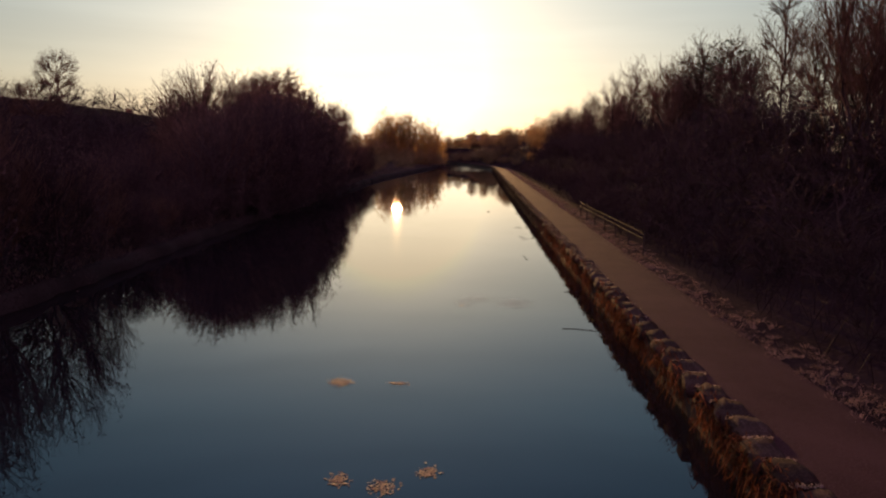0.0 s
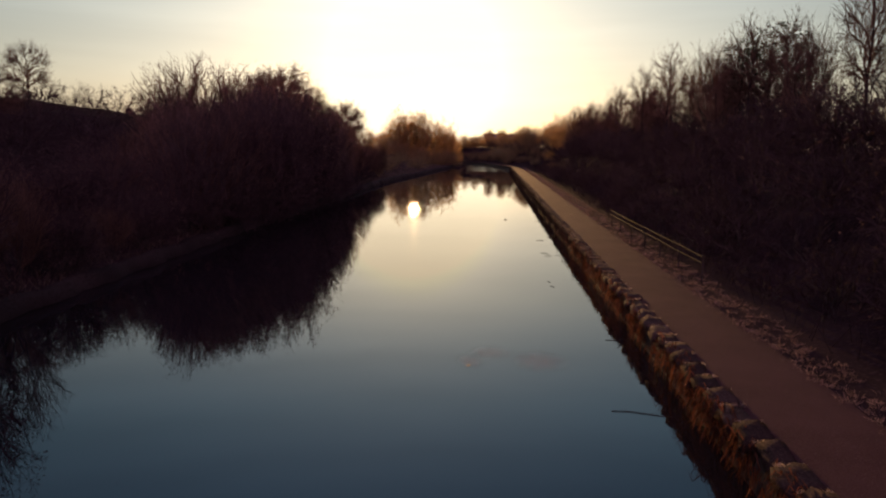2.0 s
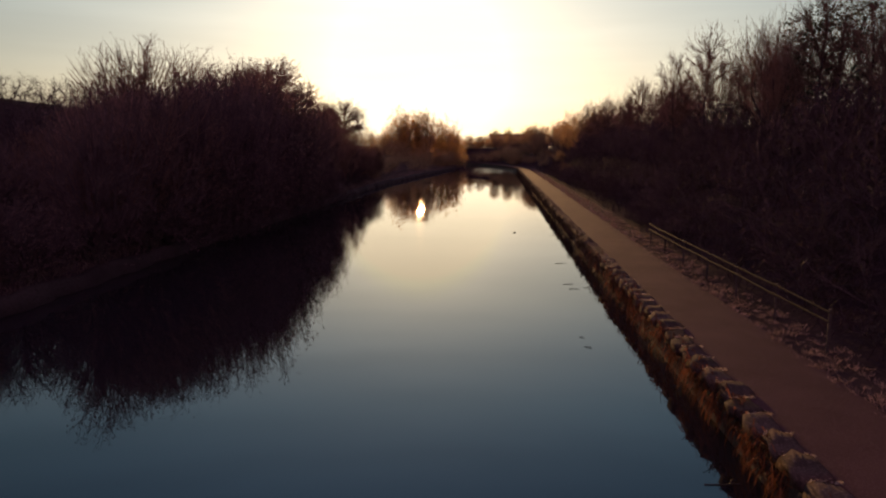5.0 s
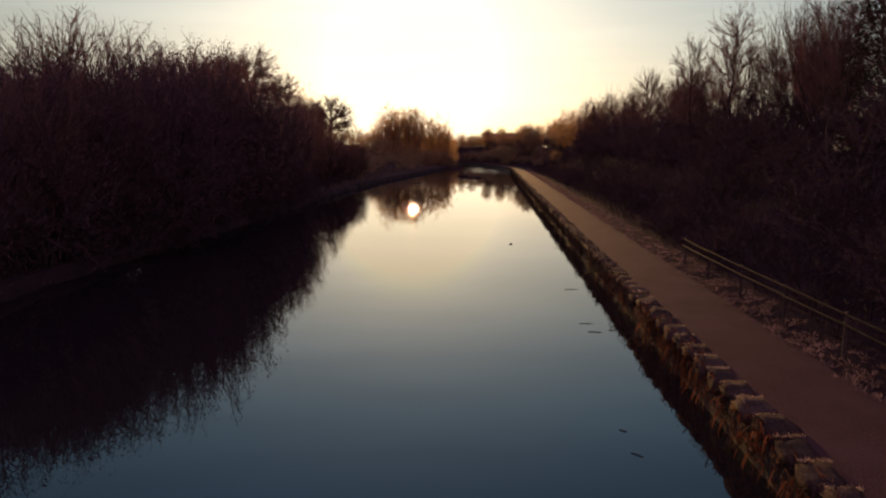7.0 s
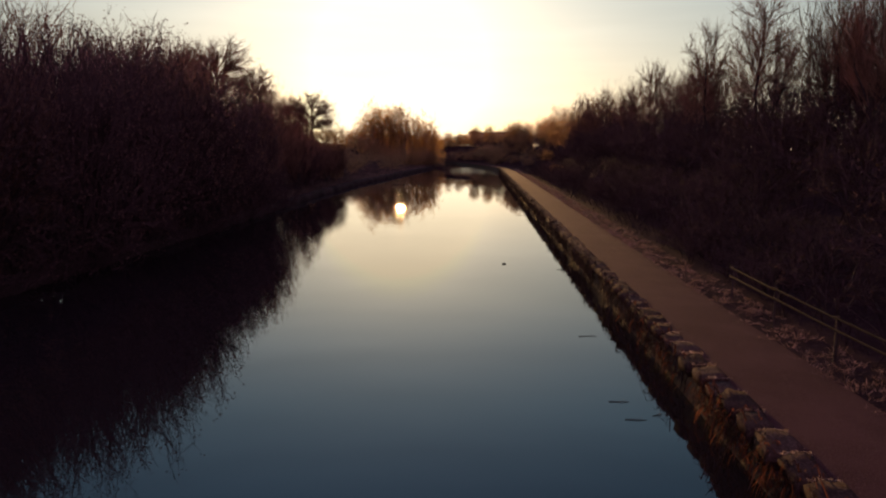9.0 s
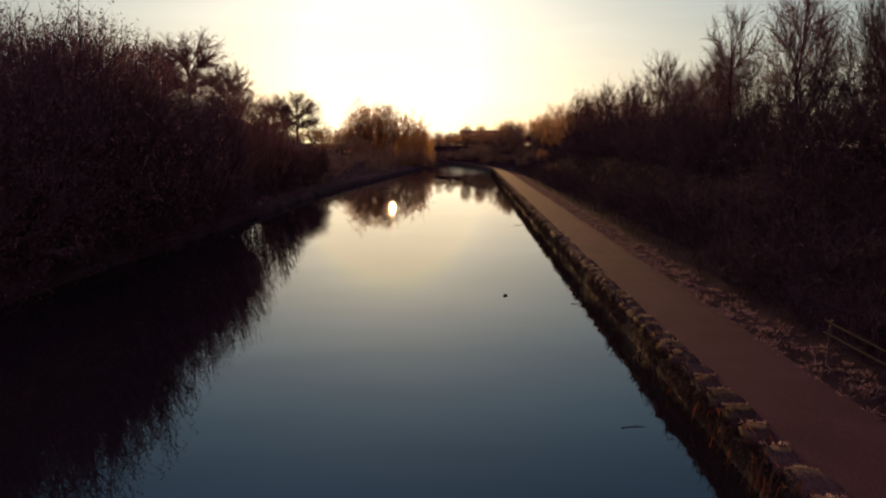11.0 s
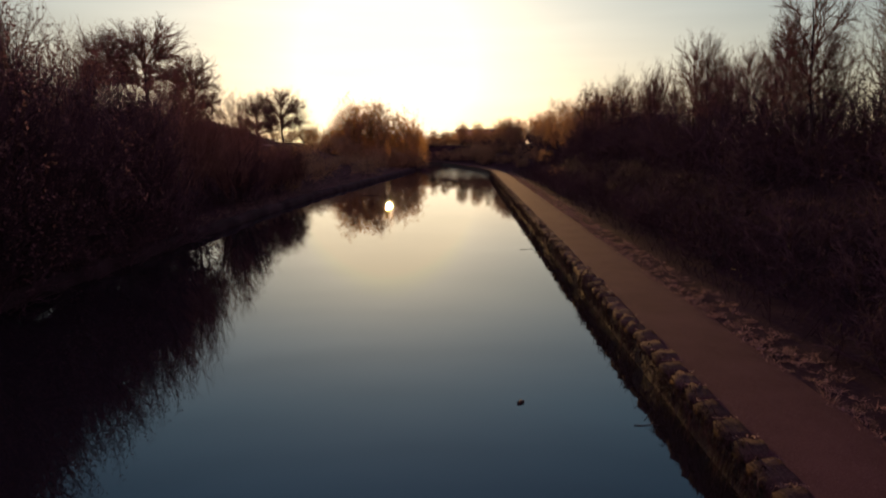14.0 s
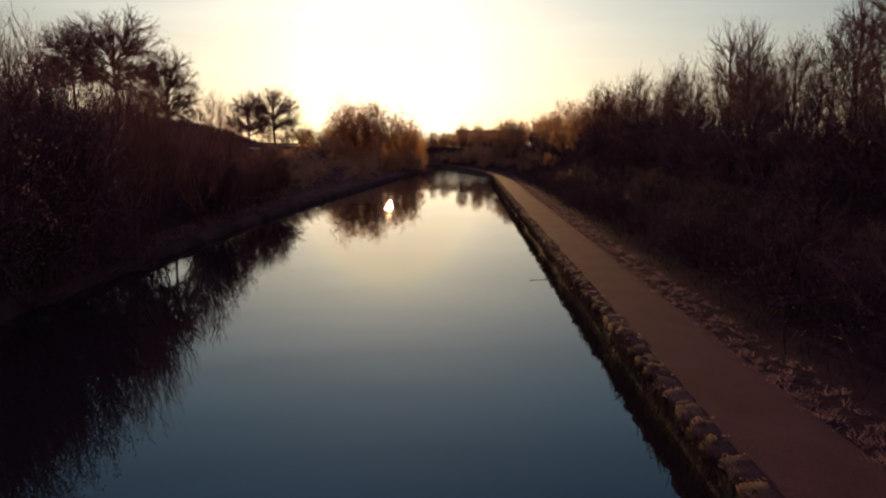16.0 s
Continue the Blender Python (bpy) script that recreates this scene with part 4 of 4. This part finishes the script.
# ---- afloat ----
def make_stick(x, y, length, turn, r=0.008):
    rng = random.Random(int(x * 100 + y))
    V, F = [], []
    pts = [Vector((t * length - length / 2, rng.uniform(-0.04, 0.04) * length, 0.004 + rng.uniform(0, 0.01))) for t in (0, 0.3, 0.6, 0.85, 1)]
    tube(V, F, pts, [r, r, r * 0.9, r * 0.6, 0.003], 5)
    tube(V, F, [pts[2], pts[2] + Vector((length * 0.1, length * 0.09, 0.02)), pts[2] + Vector((length * 0.2, length * 0.2, 0.03))], [r * 0.6, r * 0.4, 0.003], 4)
    ob = mesh_object("floating_stick", V, F, M_DRIFT)
    ob.matrix_basis = pose(x, y, 0.0, 0, 0, turn)
    tagged(ob, "thin dark wet stick floating near the canal wall", "stick", "debris on the water")


for x, y, ln, turn in [(4.2, 18.75, 1.2, -12), (4.75, 23.85, 0.6, 4), (4.55, 37.95, 0.4, 3), (5.0, 38.2, 0.25, 25), (3.88, 30.8, 0.22, -40), (3.86, 31.7, 0.15, -30), (4.72, 43.3, 0.5, 8), (4.45, 38.8, 0.4, 0), (5.55, 52.8, 0.5, 2), (5.95, 74.0, 0.9, 12)]:
    make_stick(x, y, ln, turn)


def make_drift():
    bm = bmesh.new()
    bmesh.ops.create_icosphere(bm, subdivisions=2, radius=1)
    for v in bm.verts:
        k = 1 + 0.25 * math.sin(v.co.x * 5 + v.co.y * 3)
        v.co = Vector((v.co.x * 0.08 * k, v.co.y * 0.04 * k, v.co.z * 0.035 * k + 0.02))
    ob = part("driftwood", bm, M_DRIFT)
    ob.matrix_basis = pose(3.33, 53.9, 0, 0, 0, 30)
    tagged(ob, "small dark lump of driftwood on still water", "driftwood")


def make_leaf_raft(x, y, sx, sy, count, seed, mat):
    rng = random.Random(seed)
    V, F = [], []
    for _ in range(count):
        u, v = rng.gauss(0, 0.36), rng.gauss(0, 0.36)
        s, w, z = rng.uniform(0.014, 0.034), rng.uniform(0, 6.28), rng.uniform(0.004, 0.01)
        cx, cy = u * sx, v * sy
        c, d = math.cos(w) * s, math.sin(w) * s
        q = len(V)
        V.extend([(cx - c, cy - d, z), (cx + d * 0.6, cy - c * 0.6, z + 0.003), (cx + c, cy + d, z + rng.uniform(0, 0.008)), (cx - d * 0.6, cy + c * 0.6, z + 0.003)])
        F.extend([(q, q + 1, q + 2), (q, q + 2, q + 3)])
    ob = mesh_object("floating_leaves", V, F, mat)
    ob.location = (x, y, 0)
    tagged(ob, "loose raft of orange-brown dead leaves floating", "leaves", "debris on the water")


def scum_material():
    """A brown film that thins out to nothing at its ragged rim."""
    m = material("brown_scum_film", (0.20, 0.125, 0.085), (0.30, 0.20, 0.13), 2.5, 0.04, 0.0, 20.0, spec=0.4)
    nt = m.node_tree
    N, Lk = nt.nodes.new, nt.links.new
    co, ln, ns, mr = N("ShaderNodeTexCoord"), N("ShaderNodeVectorMath"), N("ShaderNodeTexNoise"), N("ShaderNodeMapRange")
    ln.operation = "LENGTH"
    Lk(co.outputs["Object"], ln.inputs[0])
    ns.inputs["Scale"].default_value, ns.inputs["Detail"].default_value = 2.6, 3
    Lk(co.outputs["Object"], ns.inputs["Vector"])
    add = N("ShaderNodeMath")
    add.operation = "MULTIPLY_ADD"
    add.inputs[1].default_value = 1.1
    Lk(ns.outputs["Fac"], add.inputs[0])
    Lk(ln.outputs["Value"], add.inputs[2])
    mr.inputs["From Min"].default_value, mr.inputs["From Max"].default_value = 0.85, 1.5
    mr.inputs["To Min"].default_value, mr.inputs["To Max"].default_value = 0.36, 0.0
    Lk(add.outputs[0], mr.inputs["Value"])
    clear, mix = N("ShaderNodeBsdfTransparent"), N("ShaderNodeMixShader")
    Lk(mr.outputs[0], mix.inputs[0])
    Lk(clear.outputs[0], mix.inputs[1])
    Lk(nt.nodes["Principled BSDF"].outputs[0], mix.inputs[2])
    Lk(mix.outputs[0], nt.nodes["Material Output"].inputs["Surface"])
    return m


def make_scum(x, y, sx, sy, turn, mat):
    """A thin patch of scum with a wavy outline, one metre across before scaling."""
    V, F = [(0, 0, 0.0)], []
    for k in range(40):
        w = 2 * math.pi * k / 40
        r = 1 + 0.10 * math.sin(3 * w + x) + 0.07 * math.sin(5 * w + y)
        V.append((r * math.cos(w), r * math.sin(w), 0.0))
        F.append((0, k + 1, (k + 1) % 40 + 1))
    ob = mesh_object("floating_scum", V, F, mat)
    ob.matrix_basis = pose(x, y, 0.006, 0, 0, turn) @ Matrix.Diagonal((sx, sy, 1, 1))
    tagged(ob, "thin brown film of scum floating on still water", "scum", "debris on the water")


make_drift()
for i, (x, y, sx, sy, n) in enumerate([(-1.85, 14.1, 0.30, 0.34, 230), (-0.6, 14.1, 0.26, 0.12, 90), (-1.2, 9.8, 0.22, 0.3, 130), (-0.5, 9.6, 0.3, 0.3, 170), (0.15, 10.1, 0.22, 0.25, 130), (0.82, 21.45, 0.07, 0.05, 20)]):
    make_leaf_raft(x, y, sx, sy, n, 60 + i, M_RAFT)
M_SCUM = scum_material()
for x, y, sx, sy, turn in [(2.5, 21.9, 0.75, 0.85, 0), (0.85, 21.8, 0.35, 0.5, 20), (1.35, 22.5, 0.6, 0.5, -20), (-1.85, 14.1, 0.3, 0.4, 0), (-0.6, 14.1, 0.25, 0.2, 0)]:
    make_scum(x, y, sx, sy, turn, M_SCUM)
make_stick(2.52, 21.9, 0.14, 50, 0.006)


make_stick(-5.3, 108.0, 1.9, 4, 0.035)


# ---- things on the far bank ----
def make_pallet(x, y):
    root = new("wooden_pallet")
    tagged(root, "pale weathered wooden pallet lying on the bank", "pallet")
    root.matrix_basis = pose(x, y, gz(x, y) + 0.04, 6, 4, 12)
    for k in range(4):
        bm = bmesh.new()
        box(bm, -0.5, 0.5, -0.38 + 0.22 * k, -0.28 + 0.22 * k, 0.08, 0.10)
        part("slat", bm, M_PALE, root)
    for k in (-0.44, 0.0, 0.44):
        bm = bmesh.new()
        box(bm, k - 0.04, k + 0.04, -0.4, 0.4, 0.0, 0.079)
        part("bearer", bm, M_PALE, root)


def make_stump(x, y):
    V, F = [], []
    tube(V, F, [Vector((0, 0, -0.2)), Vector((0.02, 0, 0.1)), Vector((0.05, 0.02, 0.45)), Vector((0.04, 0.03, 0.62)), Vector((0.04, 0.03, 0.63))], [0.34, 0.27, 0.24, 0.22, 0.0], 9)
    ob = mesh_object("tree_stump", V, F, M_BARK)
    ob.location = (x, y, gz(x, y))
    tagged(ob, "dark rounded tree stump on the grassy bank", "stump")


def make_log(x, y, length, turn):
    rng = random.Random(int(-x * 10))
    V, F = [], []
    pts = [Vector((t * length - length / 2, rng.uniform(-0.05, 0.05), 0.12 + rng.uniform(-0.02, 0.03))) for t in (0, 0.25, 0.5, 0.75, 1)]
    tube(V, F, pts, [0.15, 0.14, 0.12, 0.10, 0.02], 7)
    ob = mesh_object("fallen_log", V, F, M_PALE)
    ob.matrix_basis = pose(x, y, gz(x, y) - 0.02, 0, 0, turn)
    tagged(ob, "pale barkless fallen log on the grassy bank", "log")


make_pallet(-12.9, 76.8)
make_stump(-15.4, 105.6)
make_log(-16.4, 105.0, 1.8, 8)
make_log(-22.0, 133.0, 3.0, -5)


# ---- buildings far off ----
def make_house():
    root = new("brick_house")
    tagged(root, "distant brick house with slate roof behind the trees", "house")
    root.matrix_basis = pose(-49.0, 110.0, gz(-49, 110), 0, 0, 75)
    bm = bmesh.new()
    box(bm, -3.4, 3.4, -3.5, 3.5, -0.4, 3.4)
    part("wall", bm, M_BRICK, root)
    bm = bmesh.new()
    ridge = 9.3 - root.location.z
    pts = [(-3.7, -3.9, 3.2), (3.7, -3.9, 3.2), (3.7, 3.9, 3.2), (-3.7, 3.9, 3.2), (-3.7, 0, ridge), (3.7, 0, ridge)]
    v = [bm.verts.new(p) for p in pts]
    for f in ((0, 1, 5, 4), (2, 3, 4, 5), (0, 4, 3), (1, 2, 5), (3, 2, 1, 0)):
        bm.faces.new([v[k] for k in f])
    roof = part("roof", bm, M_SLATE, root)
    bm = bmesh.new()
    box(bm, -3.1, -2.4, -0.3, 0.4, ridge - 1.0, ridge + 0.8)
    part("chimney", bm, M_BRICK, roof)
    for x in (-2.0, 0.2, 2.2):
        bm = bmesh.new()
        box(bm, x - 0.6, x + 0.6, -3.56, -3.44, 0.9, 2.2)
        part("window", bm, M_GLASS, root)


def make_block():
    root = new("flat_roofed_building")
    tagged(root, "distant flat-roofed pale building above the woods", "building")
    root.location = (18.5, 334, gz(18, 334))
    top = 10.9 - root.location.z
    bm = bmesh.new()
    box(bm, -11.5, 11.5, -5, 5, -0.5, top - 0.3)
    part("wall", bm, M_CONCRETE, root)
    bm = bmesh.new()
    box(bm, -11.8, 11.8, -5.3, 5.3, top - 0.296, top)
    part("roof", bm, M_SLATE, root)
    for k in range(8):
        for lev in range(2):
            bm = bmesh.new()
            x, z = -10 + 2.8 * k, 2.0 + 3.0 * lev
            box(bm, x - 0.7, x + 0.7, -5.05, -4.95, z, z + 1.4)
            part("window", bm, M_GLASS, root)


make_house()
make_block()


# ---- coping stones ----
def stone_mesh(seed):
    """A weathered block with a broken front and rounded edges."""
    rng = random.Random(seed)
    bm = bmesh.new()
    box(bm, -0.03, 0.43, -0.335, 0.335, -0.22, 0.0)
    bmesh.ops.subdivide_edges(bm, edges=[e for e in bm.edges if abs(e.verts[0].co.z - e.verts[1].co.z) < 0.01], cuts=2, use_grid_fill=True)
    for v in bm.verts:
        front = v.co.x < 0.1
        v.co += Vector((rng.uniform(-0.05, 0.05) if front else rng.uniform(-0.015, 0.015), rng.uniform(-0.025, 0.025), rng.uniform(-0.018, 0.018) - (0.02 if front else 0) if v.co.z > -0.1 else 0))
    rim = [e for e in bm.edges if e.verts[0].co.z > -0.1 and e.verts[1].co.z > -0.1 and any(f.normal.z < 0.5 for f in e.link_faces)]
    bmesh.ops.bevel(bm, geom=rim, offset=0.045, segments=2, affect="EDGES")
    me = bpy.data.meshes.new("coping_stone")
    bm.to_mesh(me)
    bm.free()
    me.materials.append(M_STONE)
    me.polygons.foreach_set("use_smooth", [True] * len(me.polygons))
    return me


def lay_coping():
    rng = random.Random(14)
    meshes = [stone_mesh(70 + i) for i in range(6)]
    pts = resample(RIGHT, 0.74)
    run = pts[(pts[:, 1] > -3)]
    tangent = np.gradient(run, axis=0)
    for i in range(298):
        if i >= len(run):
            break
        ang = math.degrees(math.atan2(-tangent[i, 0], tangent[i, 1]))
        ob = new("coping_stone", meshes[rng.randrange(6)])
        ob.parent = wall
        # the nearer stretch has settled unevenly
        k = float(np.interp(run[i, 1], [30, 46], [1.0, 0.4]))
        ob.matrix_basis = pose(float(run[i, 0]) + rng.uniform(-0.08, 0.04) * k, float(run[i, 1]) + rng.uniform(-0.03, 0.03), 0.76 + 0.022 * k + rng.uniform(-0.03, 0.03) * k, rng.uniform(1.5, 8.0) * k,
                               rng.uniform(-6.0, 2.0) * k, ang + rng.uniform(-8, 8) * k) @ Matrix.Diagonal((rng.uniform(0.88, 1.08), rng.uniform(0.95, 1.06), 1, 1))


lay_coping()
